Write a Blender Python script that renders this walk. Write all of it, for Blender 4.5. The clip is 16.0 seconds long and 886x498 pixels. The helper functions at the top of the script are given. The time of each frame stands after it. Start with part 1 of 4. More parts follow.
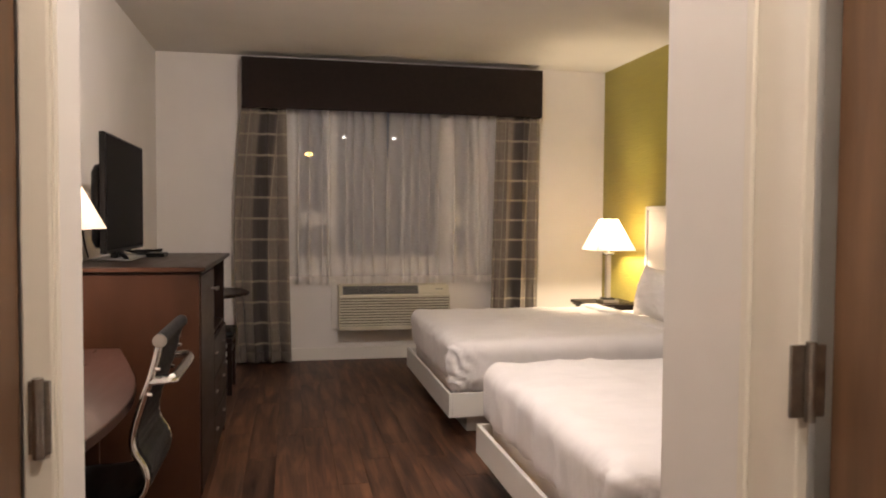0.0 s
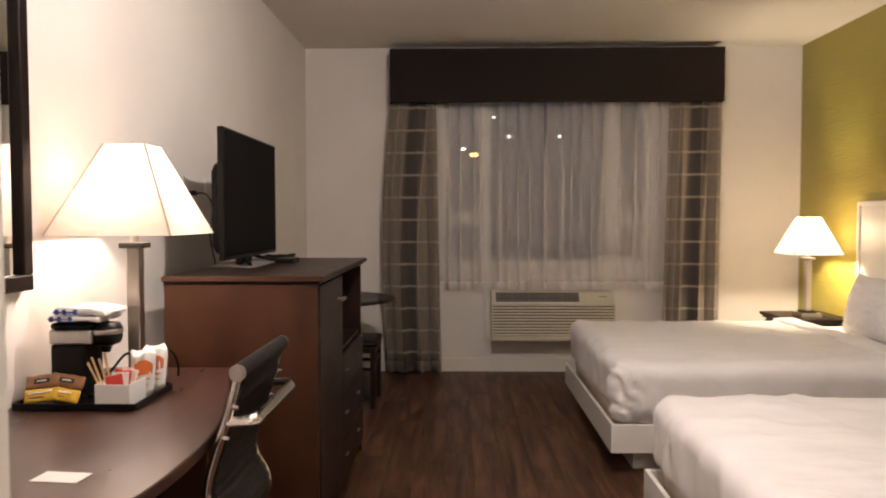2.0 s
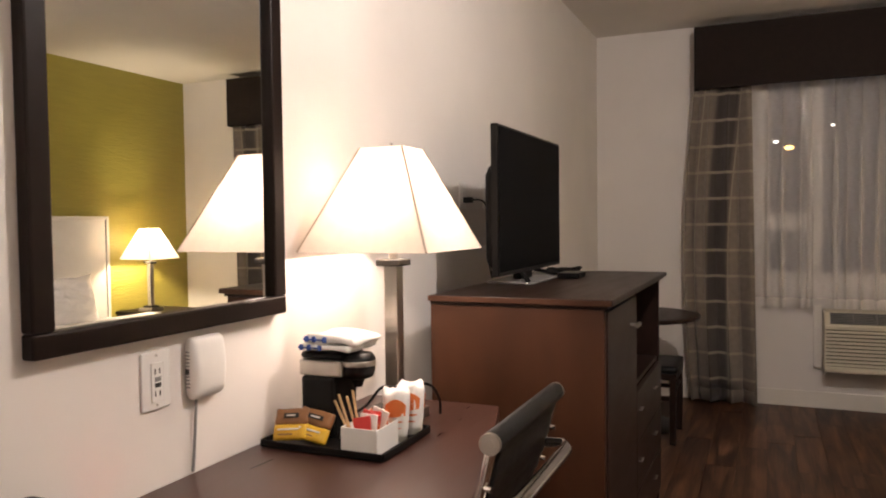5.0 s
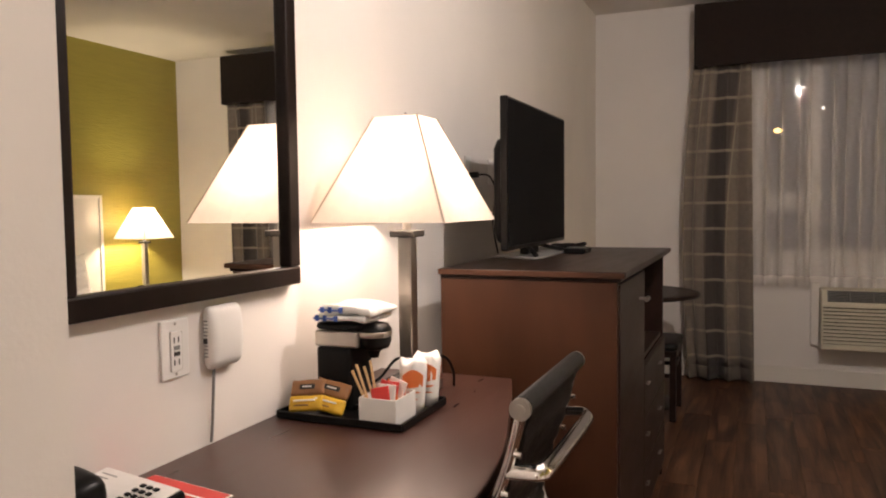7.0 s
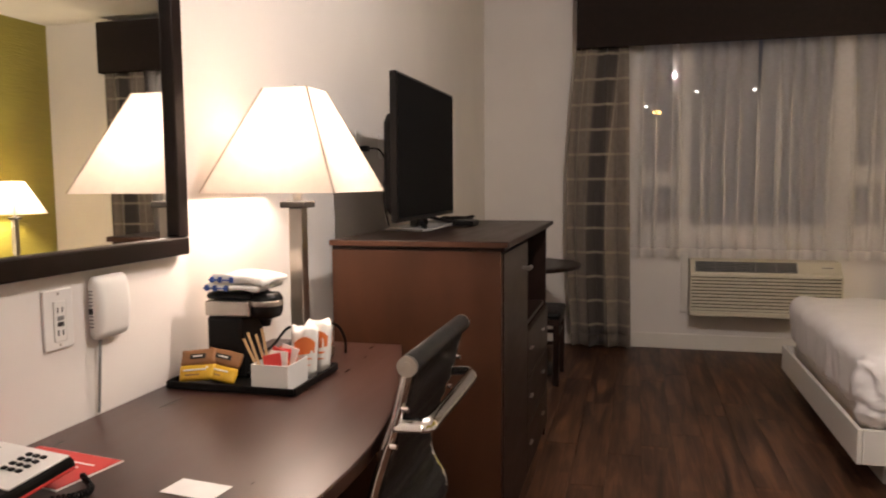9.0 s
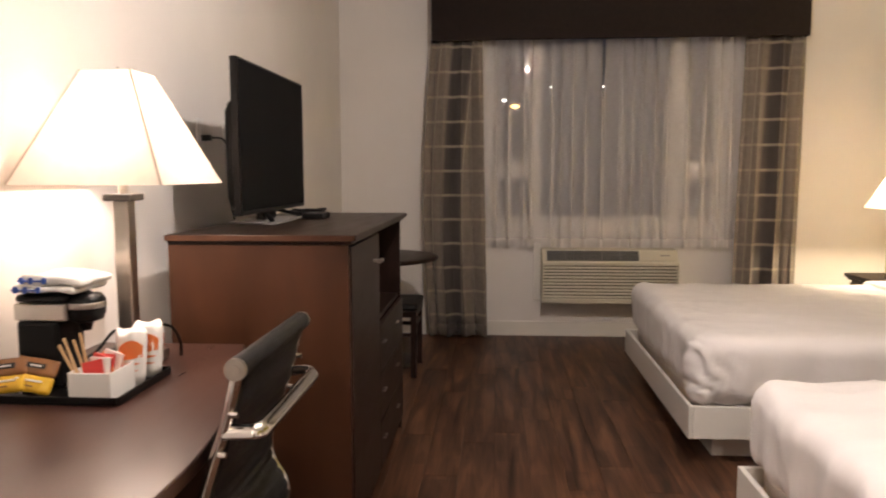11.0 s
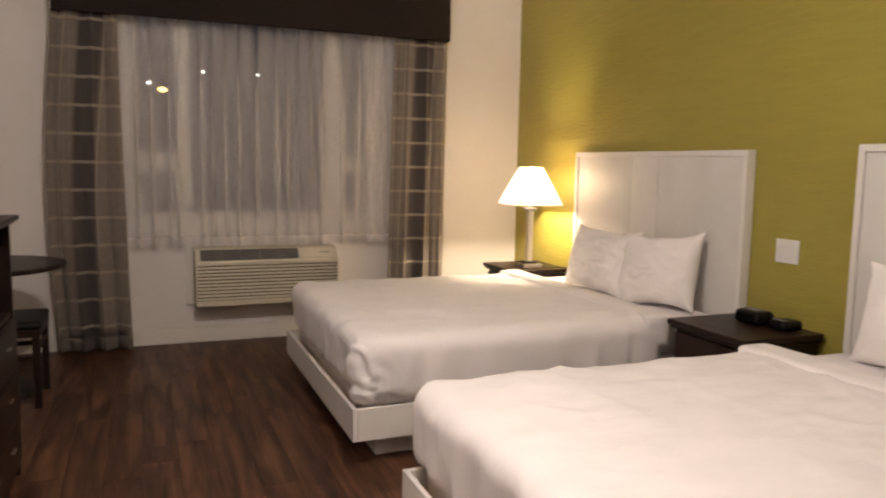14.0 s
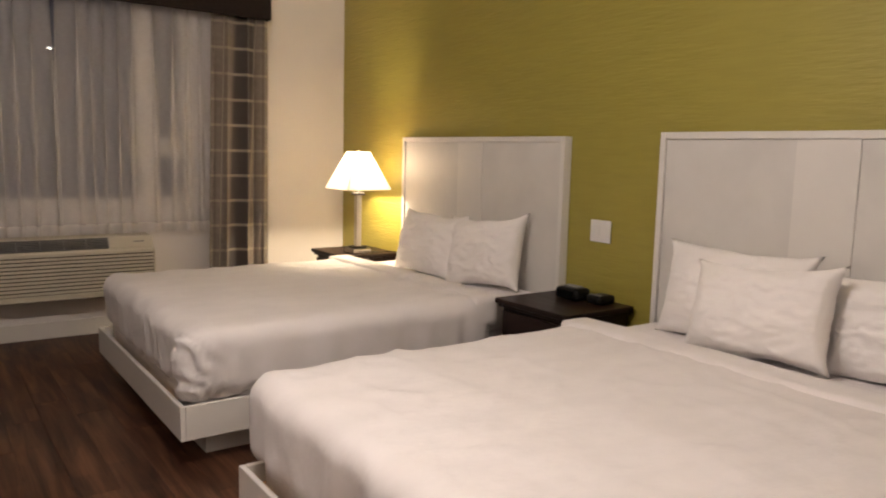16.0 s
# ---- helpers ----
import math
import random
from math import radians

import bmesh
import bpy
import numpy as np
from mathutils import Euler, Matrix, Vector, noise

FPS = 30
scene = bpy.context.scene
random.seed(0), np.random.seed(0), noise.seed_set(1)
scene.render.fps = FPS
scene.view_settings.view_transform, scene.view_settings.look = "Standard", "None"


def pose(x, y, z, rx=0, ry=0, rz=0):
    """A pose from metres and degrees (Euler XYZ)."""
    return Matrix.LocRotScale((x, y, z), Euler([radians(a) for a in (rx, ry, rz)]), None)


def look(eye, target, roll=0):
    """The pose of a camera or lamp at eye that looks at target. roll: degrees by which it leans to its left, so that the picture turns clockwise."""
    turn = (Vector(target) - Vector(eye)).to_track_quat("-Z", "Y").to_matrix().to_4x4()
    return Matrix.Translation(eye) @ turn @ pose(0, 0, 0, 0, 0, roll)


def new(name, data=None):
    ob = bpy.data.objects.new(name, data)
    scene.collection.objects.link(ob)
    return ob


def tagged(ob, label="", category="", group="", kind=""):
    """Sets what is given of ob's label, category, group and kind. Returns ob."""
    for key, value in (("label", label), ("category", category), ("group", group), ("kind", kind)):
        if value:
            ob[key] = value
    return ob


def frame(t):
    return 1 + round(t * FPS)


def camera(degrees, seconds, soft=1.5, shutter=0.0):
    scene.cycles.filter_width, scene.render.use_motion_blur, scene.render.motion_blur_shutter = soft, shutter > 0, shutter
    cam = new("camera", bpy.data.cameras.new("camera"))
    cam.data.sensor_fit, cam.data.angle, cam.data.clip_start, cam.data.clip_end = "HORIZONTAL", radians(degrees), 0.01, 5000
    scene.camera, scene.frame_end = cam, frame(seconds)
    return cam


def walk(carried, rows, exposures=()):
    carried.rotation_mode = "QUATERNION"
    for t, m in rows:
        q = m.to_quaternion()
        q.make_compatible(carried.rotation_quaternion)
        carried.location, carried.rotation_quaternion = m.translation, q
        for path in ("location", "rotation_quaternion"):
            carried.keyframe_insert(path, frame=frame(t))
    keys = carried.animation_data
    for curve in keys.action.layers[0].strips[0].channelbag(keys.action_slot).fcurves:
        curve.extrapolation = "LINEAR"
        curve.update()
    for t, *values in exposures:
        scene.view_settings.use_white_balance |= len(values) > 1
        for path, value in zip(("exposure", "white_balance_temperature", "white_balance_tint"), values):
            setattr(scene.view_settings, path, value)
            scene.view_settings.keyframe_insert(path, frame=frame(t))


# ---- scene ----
cam = camera(61.7, 16.0, soft=2.0, shutter=0.5)
PATH = [
    (0, (0.057, 0.244, 1.302), (0.462, 2.201, 1.221), 0.4),
    (0.5, (0.103, 0.367, 1.317), (0.472, 2.331, 1.229), 0.2),
    (1, (0.161, 0.498, 1.307), (0.418, 2.479, 1.226), -0.0),
    (1.5, (0.196, 0.639, 1.314), (0.274, 2.636, 1.227), -0.0),
    (2, (0.209, 0.795, 1.305), (0.169, 2.793, 1.223), -0.1),
    (2.5, (0.245, 0.966, 1.337), (0.102, 2.959, 1.254), -0.3),
    (3, (0.242, 1.099, 1.347), (-0.101, 3.068, 1.273), -0.4),
    (3.5, (0.206, 1.193, 1.362), (-0.323, 3.12, 1.285), -0.6),
    (4, (0.182, 1.275, 1.349), (-0.444, 3.173, 1.275), -0.8),
    (4.5, (0.176, 1.315, 1.333), (-0.551, 3.177, 1.262), -0.8),
    (5, (0.133, 1.316, 1.333), (-0.668, 3.147, 1.261), -0.7),
    (7.5, (0.057, 1.295, 1.294), (-0.687, 3.146, 1.154), -0.5),
    (8, (0.056, 1.282, 1.297), (-0.619, 3.157, 1.134), -0.5),
    (8.5, (0.086, 1.257, 1.296), (-0.511, 3.158, 1.12), -0.2),
    (9, (0.091, 1.24, 1.281), (-0.409, 3.168, 1.101), -0.4),
    (11.5, (0.190, 1.342, 1.284), (0.165, 3.332, 1.075), 0.0),
    (12, (0.237, 1.411, 1.290), (0.358, 3.395, 1.074), 0.1),
    (12.5, (0.239, 1.447, 1.296), (0.517, 3.416, 1.080), 0.3),
    (13, (0.215, 1.452, 1.307), (0.636, 3.39, 1.087), 0.6),
    (13.5, (0.188, 1.498, 1.307), (0.768, 3.4, 1.087), 0.8),
    (14, (0.179, 1.508, 1.318), (0.92, 3.352, 1.092), 1.0),
    (14.5, (0.168, 1.533, 1.313), (1.05, 3.313, 1.082), 1.2),
    (15, (0.164, 1.549, 1.307), (1.15, 3.273, 1.07), 1.3),
    (15.5, (0.15, 1.552, 1.316), (1.225, 3.22, 1.066), 1.3),
    (16, (0.148, 1.549, 1.313), (1.304, 3.161, 1.057), 1.4),
]
walk(cam, [(t, look(eye, target, roll)) for t, eye, target, roll in PATH], [(0, 0.1), (1.5, 0.0), (3.5, 0.0), (8.5, -0.05), (11.5, 0.25), (12.5, 0.3), (14, 0.1), (15, -0.1), (16, -0.2)])

# ---- light ----
world = bpy.data.worlds.new("night")
scene.world = world
world.use_nodes = True
world.node_tree.nodes["Background"].inputs[0].default_value = (0.02, 0.025, 0.04, 1)
world.node_tree.nodes["Background"].inputs[1].default_value = 0.15
scene.view_settings.exposure = 0.0


def lamp_light(name, kind, place, watts, colour, size, down=False):
    data = bpy.data.lights.new(name, kind)
    data.energy, data.color = watts, colour
    if kind == "AREA":
        data.shape, data.size = "DISK", size
    else:
        data.shadow_soft_size = size
    ob = new(name, data)
    ob.location = place
    return ob


lamp_light("desk_bulb", "POINT", (-0.852, 3.21, 1.385), 15, (1.0, 0.81, 0.69), 0.035)
lamp_light("night_bulb", "POINT", (2.80, 6.33, 1.175), 50, (1.0, 0.82, 0.58), 0.035)
lamp_light("ceiling_bulb", "POINT", (0.53, 3.15, 2.60), 104, (1.0, 0.885, 0.825), 0.035)
lamp_light("hall_bulb", "POINT", (0.35, 0.35, 2.60), 42, (1.0, 0.89, 0.77), 0.05)


# ---- materials ----
def mat(name, colour, rough=0.6, metal=0.0, var=0.12, scale=6.0, bump=0.1, bscale=120.0, stretch=(1, 1, 1), rnd=0.0, coat=0.0, sheen=0.0, ior=1.5, spec=0.5, bdist=0.004):
    m = bpy.data.materials.new(name)
    m.use_nodes = True
    nt = m.node_tree
    b = nt.nodes["Principled BSDF"]
    b.inputs["Roughness"].default_value, b.inputs["Metallic"].default_value = rough, metal
    b.inputs["Specular IOR Level"].default_value = spec
    b.inputs["IOR"].default_value = ior
    b.inputs["Coat Weight"].default_value = coat
    b.inputs["Sheen Weight"].default_value = sheen
    tc = nt.nodes.new("ShaderNodeTexCoord")
    mp = nt.nodes.new("ShaderNodeMapping")
    mp.inputs["Scale"].default_value = stretch
    nt.links.new(tc.outputs["Object"], mp.inputs["Vector"])
    n1 = nt.nodes.new("ShaderNodeTexNoise")
    n1.inputs["Scale"].default_value, n1.inputs["Detail"].default_value = scale, 6
    nt.links.new(mp.outputs["Vector"], n1.inputs["Vector"])
    mr = nt.nodes.new("ShaderNodeMapRange")
    mr.inputs["From Min"].default_value, mr.inputs["From Max"].default_value = 0.3, 0.7
    mr.inputs["To Min"].default_value, mr.inputs["To Max"].default_value = 1 - var, 1 + var
    nt.links.new(n1.outputs["Fac"], mr.inputs["Value"])
    fac = mr.outputs["Result"]
    if rnd:
        oi = nt.nodes.new("ShaderNodeObjectInfo")
        m2 = nt.nodes.new("ShaderNodeMapRange")
        m2.inputs["To Min"].default_value, m2.inputs["To Max"].default_value = 1 - rnd, 1 + rnd
        nt.links.new(oi.outputs["Random"], m2.inputs["Value"])
        mu = nt.nodes.new("ShaderNodeMath")
        mu.operation = "MULTIPLY"
        nt.links.new(fac, mu.inputs[0])
        nt.links.new(m2.outputs["Result"], mu.inputs[1])
        fac = mu.outputs[0]
    vm = nt.nodes.new("ShaderNodeVectorMath")
    vm.operation = "SCALE"
    vm.inputs[0].default_value = colour
    nt.links.new(fac, vm.inputs["Scale"])
    nt.links.new(vm.outputs[0], b.inputs["Base Color"])
    if bump:
        n2 = nt.nodes.new("ShaderNodeTexNoise")
        n2.inputs["Scale"].default_value, n2.inputs["Detail"].default_value = bscale, 4
        nt.links.new(mp.outputs["Vector"], n2.inputs["Vector"])
        bp = nt.nodes.new("ShaderNodeBump")
        bp.inputs["Strength"].default_value, bp.inputs["Distance"].default_value = bump, bdist
        nt.links.new(n2.outputs["Fac"], bp.inputs["Height"])
        nt.links.new(bp.outputs["Normal"], b.inputs["Normal"])
        mrr = nt.nodes.new("ShaderNodeMapRange")
        mrr.inputs["To Min"].default_value, mrr.inputs["To Max"].default_value = max(0.02, rough - 0.08), min(1, rough + 0.08)
        nt.links.new(n1.outputs["Fac"], mrr.inputs["Value"])
        nt.links.new(mrr.outputs["Result"], b.inputs["Roughness"])
    return m


def cloth_through(name, colour, clear, through_share):
    """Thin cloth or shade: diffuse, translucent and a share of open weave."""
    m = bpy.data.materials.new(name)
    m.use_nodes = True
    nt = m.node_tree
    nt.nodes.remove(nt.nodes["Principled BSDF"])
    out = nt.nodes["Material Output"]
    d, t, c = nt.nodes.new("ShaderNodeBsdfDiffuse"), nt.nodes.new("ShaderNodeBsdfTranslucent"), nt.nodes.new("ShaderNodeBsdfTransparent")
    a, b = nt.nodes.new("ShaderNodeMixShader"), nt.nodes.new("ShaderNodeMixShader")
    n = nt.nodes.new("ShaderNodeTexNoise")
    tc = nt.nodes.new("ShaderNodeTexCoord")
    nt.links.new(tc.outputs["Object"], n.inputs["Vector"])
    n.inputs["Scale"].default_value, n.inputs["Detail"].default_value = 40, 5
    mr = nt.nodes.new("ShaderNodeMapRange")
    mr.inputs["To Min"].default_value, mr.inputs["To Max"].default_value = 0.9, 1.06
    nt.links.new(n.outputs["Fac"], mr.inputs["Value"])
    vm = nt.nodes.new("ShaderNodeVectorMath")
    vm.operation = "SCALE"
    vm.inputs[0].default_value = colour
    nt.links.new(mr.outputs["Result"], vm.inputs["Scale"])
    for s in (d, t):
        nt.links.new(vm.outputs[0], s.inputs["Color"])
    a.inputs[0].default_value, b.inputs[0].default_value = through_share, clear
    nt.links.new(d.outputs[0], a.inputs[1])
    nt.links.new(t.outputs[0], a.inputs[2])
    nt.links.new(a.outputs[0], b.inputs[1])
    nt.links.new(c.outputs[0], b.inputs[2])
    nt.links.new(b.outputs[0], out.inputs["Surface"])
    return m


def glow(name, colour, strength):
    m = bpy.data.materials.new(name)
    m.use_nodes = True
    b = m.node_tree.nodes["Principled BSDF"]
    b.inputs["Base Color"].default_value = (*colour, 1)
    b.inputs["Emission Color"].default_value = (*colour, 1)
    b.inputs["Emission Strength"].default_value = strength
    return m


def plaid_cloth():
    """Grey-brown drape cloth with a woven pale window-pane check, laid out along the cloth's own width."""
    m = mat("drape_cloth", (0.185, 0.152, 0.122), 0.85, var=0.10, scale=30, bump=0.3, bscale=400, sheen=0.2)
    nt = m.node_tree
    b = nt.nodes["Principled BSDF"]
    old = b.inputs["Base Color"].links[0].from_socket
    uv = nt.nodes.new("ShaderNodeUVMap")
    sp = nt.nodes.new("ShaderNodeSeparateXYZ")
    nt.links.new(uv.outputs["UV"], sp.inputs[0])

    def band(socket, period, width, offset):
        ad = nt.nodes.new("ShaderNodeMath")
        ad.operation = "ADD"
        ad.inputs[1].default_value = offset
        nt.links.new(socket, ad.inputs[0])
        mo = nt.nodes.new("ShaderNodeMath")
        mo.operation = "PINGPONG"
        mo.inputs[1].default_value = period / 2
        nt.links.new(ad.outputs[0], mo.inputs[0])
        mr = nt.nodes.new("ShaderNodeMapRange")
        mr.inputs["From Min"].default_value, mr.inputs["From Max"].default_value = width, width * 1.5
        mr.inputs["To Min"].default_value, mr.inputs["To Max"].default_value = 1, 0
        nt.links.new(mo.outputs[0], mr.inputs["Value"])
        return mr.outputs["Result"]

    cross = band(sp.outputs["Y"], 0.185, 0.008, 0.0)
    upright = band(sp.outputs["X"], 0.31, 0.004, 0.20)
    dark = band(sp.outputs["X"], 0.62, 0.075, 0.31)
    mx = nt.nodes.new("ShaderNodeMath")
    mx.operation = "MAXIMUM"
    nt.links.new(cross, mx.inputs[0])
    nt.links.new(upright, mx.inputs[1])
    c1 = nt.nodes.new("ShaderNodeMix")
    c1.data_type = "RGBA"
    nt.links.new(dark, c1.inputs["Factor"])
    nt.links.new(old, c1.inputs["A"])
    c1.inputs["B"].default_value = (0.060, 0.048, 0.042, 1)
    c2 = nt.nodes.new("ShaderNodeMix")
    c2.data_type = "RGBA"
    nt.links.new(mx.outputs[0], c2.inputs["Factor"])
    nt.links.new(c1.outputs["Result"], c2.inputs["A"])
    c2.inputs["B"].default_value = (0.28, 0.24, 0.18, 1)
    nt.links.new(c2.outputs["Result"], b.inputs["Base Color"])
    return m


def wood_floor():
    """Red-brown wood-look vinyl plank: long grain along the plank, dark cathedral streaks, a tone of its own for each plank."""
    m = bpy.data.materials.new("floor_plank")
    m.use_nodes = True
    nt = m.node_tree
    b = nt.nodes["Principled BSDF"]
    tc = nt.nodes.new("ShaderNodeTexCoord")
    oi = nt.nodes.new("ShaderNodeObjectInfo")
    sh = nt.nodes.new("ShaderNodeVectorMath")
    sh.operation = "SCALE"
    sh.inputs[0].default_value = (7.0, 31.0, 13.0)
    nt.links.new(oi.outputs["Random"], sh.inputs["Scale"])
    ad = nt.nodes.new("ShaderNodeVectorMath")
    nt.links.new(tc.outputs["Object"], ad.inputs[0])
    nt.links.new(sh.outputs[0], ad.inputs[1])
    mp = nt.nodes.new("ShaderNodeMapping")
    mp.inputs["Scale"].default_value = (16, 1.6, 1)
    nt.links.new(ad.outputs[0], mp.inputs["Vector"])
    n1 = nt.nodes.new("ShaderNodeTexNoise")
    n1.inputs["Scale"].default_value, n1.inputs["Detail"].default_value, n1.inputs["Distortion"].default_value = 1.0, 5, 0.7
    nt.links.new(mp.outputs["Vector"], n1.inputs["Vector"])
    mp2 = nt.nodes.new("ShaderNodeMapping")
    mp2.inputs["Scale"].default_value = (140, 4, 1)
    nt.links.new(ad.outputs[0], mp2.inputs["Vector"])
    n2 = nt.nodes.new("ShaderNodeTexNoise")
    n2.inputs["Scale"].default_value, n2.inputs["Detail"].default_value = 1.0, 4
    nt.links.new(mp2.outputs["Vector"], n2.inputs["Vector"])
    mixf = nt.nodes.new("ShaderNodeMath")
    mixf.operation = "MULTIPLY_ADD"
    nt.links.new(n2.outputs["Fac"], mixf.inputs[0])
    mixf.inputs[1].default_value = 0.28
    nt.links.new(n1.outputs["Fac"], mixf.inputs[2])
    rp = nt.nodes.new("ShaderNodeValToRGB")
    e = rp.color_ramp.elements
    e[0].position, e[0].color = 0.44, (0.014, 0.0055, 0.0033, 1)
    e[1].position, e[1].color = 0.84, (0.140, 0.064, 0.034, 1)
    mid = e.new(0.62)
    mid.color = (0.066, 0.028, 0.0148, 1)
    nt.links.new(mixf.outputs[0], rp.inputs["Fac"])
    mr = nt.nodes.new("ShaderNodeMapRange")
    mr.inputs["To Min"].default_value, mr.inputs["To Max"].default_value = 0.74, 1.25
    snap = nt.nodes.new("ShaderNodeVectorMath")
    snap.operation = "SNAP"
    snap.inputs[1].default_value = (0.0507, 0.33, 1.0)
    off = nt.nodes.new("ShaderNodeVectorMath")
    off.inputs[1].default_value = (0.0760, 9.0, 0.5)
    nt.links.new(tc.outputs["Object"], off.inputs[0])
    nt.links.new(off.outputs[0], snap.inputs[0])
    wn = nt.nodes.new("ShaderNodeTexWhiteNoise")
    wn.noise_dimensions = "4D"
    nt.links.new(snap.outputs[0], wn.inputs["Vector"])
    nt.links.new(oi.outputs["Random"], wn.inputs["W"])
    nt.links.new(wn.outputs["Value"], mr.inputs["Value"])
    vm = nt.nodes.new("ShaderNodeVectorMath")
    vm.operation = "SCALE"
    nt.links.new(rp.outputs["Color"], vm.inputs[0])
    nt.links.new(mr.outputs["Result"], vm.inputs["Scale"])
    nt.links.new(vm.outputs[0], b.inputs["Base Color"])
    b.inputs["Roughness"].default_value = 0.45
    b.inputs["Specular IOR Level"].default_value = 0.3
    bp = nt.nodes.new("ShaderNodeBump")
    bp.inputs["Strength"].default_value, bp.inputs["Distance"].default_value = 0.25, 0.002
    nt.links.new(n2.outputs["Fac"], bp.inputs["Height"])
    nt.links.new(bp.outputs["Normal"], b.inputs["Normal"])
    return m


M_WALL = mat("wall_paint", (0.75, 0.705, 0.665), 0.75, var=0.03, scale=2.5, bump=0.05, bscale=260)
M_CEIL = mat("ceiling_paint", (0.72, 0.68, 0.63), 0.9, var=0.03, scale=2, bump=0.15, bscale=200)
M_GREEN = mat("green_ripple_paper", (0.322, 0.270, 0.051), 0.45, var=0.05, scale=3, bump=0.65, bscale=7, stretch=(1, 1.5, 11), bdist=0.007)
M_TRIM = mat("trim_paint", (0.74, 0.70, 0.64), 0.4, var=0.03, scale=4, bump=0.05, bscale=150)
M_JAMB = mat("jamb_paint", (0.76, 0.70, 0.61), 0.4, var=0.03, scale=4, bump=0.05, bscale=150)
M_SUB = mat("floor_joint", (0.02, 0.012, 0.009), 0.8, var=0.1)
M_FLOOR = wood_floor()
M_DOOR = mat("brown_door_veneer", (0.16, 0.085, 0.045), 0.5, var=0.22, scale=5, bump=0.1, bscale=60, stretch=(6, 6, 0.6))
M_STEEL = mat("brushed_steel", (0.50, 0.47, 0.43), 0.32, 1.0, var=0.12, scale=20, bump=0.08, bscale=200, stretch=(1, 1, 0.1))
M_CHROME = mat("polished_chrome", (0.75, 0.73, 0.71), 0.12, 1.0, var=0.05, bump=0.0)
M_HINGE = mat("dull_hinge_metal", (0.36, 0.33, 0.30), 0.35, 1.0, var=0.25, scale=30, bump=0.1)
M_CHERRY = mat("cherry_veneer", (0.043, 0.0158, 0.0068), 0.42, spec=0.3, var=0.25, scale=3.5, bump=0.06, bscale=90, stretch=(2, 2, 0.5))
M_DKWOOD = mat("dark_stained_wood", (0.017, 0.0085, 0.0062), 0.38, spec=0.2, var=0.25, scale=5, bump=0.06, bscale=90, stretch=(4, 0.6, 2))
M_DESK = mat("desk_laminate", (0.042, 0.018, 0.0135), 0.30, var=0.2, scale=4, bump=0.05, bscale=120, stretch=(5, 0.7, 1))
M_WHITE = mat("white_lacquer", (0.72, 0.69, 0.65), 0.35, var=0.03, scale=4, bump=0.05, bscale=90)
M_PANEL = mat("pearl_panel", (0.655, 0.63, 0.595), 0.38, var=0.05, scale=5, bump=0.08, bscale=220)
M_LINEN = mat("white_linen", (0.82, 0.782, 0.775), 0.9, var=0.03, scale=5, bump=0.5, bscale=4.5, stretch=(0.8, 1.9, 1.0), bdist=0.030, sheen=0.1)
M_PILLOW = mat("white_pillow_cotton", (0.87, 0.835, 0.81), 0.9, var=0.03, scale=6, bump=0.55, bscale=7, bdist=0.022, sheen=0.1)
M_SHEER = cloth_through("sheer_cloth", (0.88, 0.84, 0.80), 0.54, 0.20)
M_HEM = cloth_through("sheer_hem", (0.84, 0.80, 0.76), 0.10, 0.30)
M_DRAPE = plaid_cloth()
M_VAL = mat("valance_cloth", (0.021, 0.0145, 0.012), 0.9, spec=0.2, var=0.12, scale=30, bump=0.25, bscale=500)
M_SHADE = cloth_through("lamp_shade_cloth", (0.66, 0.58, 0.50), 0.0, 0.28)
M_SEAM = mat("shade_seam", (0.40, 0.33, 0.26), 0.8, var=0.05, bump=0.0)
M_AC = mat("cream_plastic", (0.60, 0.55, 0.44), 0.5, var=0.04, scale=6, bump=0.04, bscale=100)
M_DARK = mat("dark_slot", (0.022, 0.02, 0.018), 0.6, var=0.1, bump=0.0)
M_BLACK = mat("black_plastic", (0.006, 0.0055, 0.0055), 0.35, ior=1.25, var=0.15, bump=0.05)
M_LEATHER = mat("black_leather", (0.009, 0.0085, 0.0085), 0.45, ior=1.28, var=0.15, scale=30, bump=0.3, bscale=350)
M_SCREEN = mat("tv_screen", (0.005, 0.005, 0.005), 0.22, ior=1.06, var=0.1, bump=0.0)
M_GREY = mat("grey_plastic", (0.22, 0.215, 0.21), 0.4, var=0.1, bump=0.05)
M_PLASTIC = mat("white_plastic", (0.76, 0.74, 0.71), 0.4, var=0.03, bump=0.03)
M_PAPER = mat("white_paper", (0.80, 0.77, 0.74), 0.8, var=0.04, scale=30, bump=0.15)
M_ORANGE = mat("orange_print", (0.72, 0.19, 0.05), 0.6, var=0.06, bump=0.0)
M_RED = mat("red_print", (0.55, 0.035, 0.03), 0.5, var=0.08, bump=0.0)
M_YELLOW = mat("yellow_foil", (0.70, 0.42, 0.03), 0.35, var=0.1, scale=30, bump=0.3, bscale=60)
M_BROWN = mat("brown_foil", (0.27, 0.12, 0.045), 0.35, var=0.1, scale=30, bump=0.3, bscale=60)
M_STICK = mat("birch_stick", (0.48, 0.30, 0.15), 0.7, var=0.1, scale=40, bump=0.1)
M_TOWEL = mat("white_towel", (0.80, 0.78, 0.75), 0.95, var=0.05, scale=60, bump=0.8, bscale=300)
M_BLUE = mat("blue_stripe", (0.05, 0.10, 0.35), 0.95, var=0.1, scale=60, bump=0.6, bscale=300)
M_MIRROR = mat("mirror_silver", (0.90, 0.91, 0.89), 0.0, 1.0, var=0.0, bump=0.0)
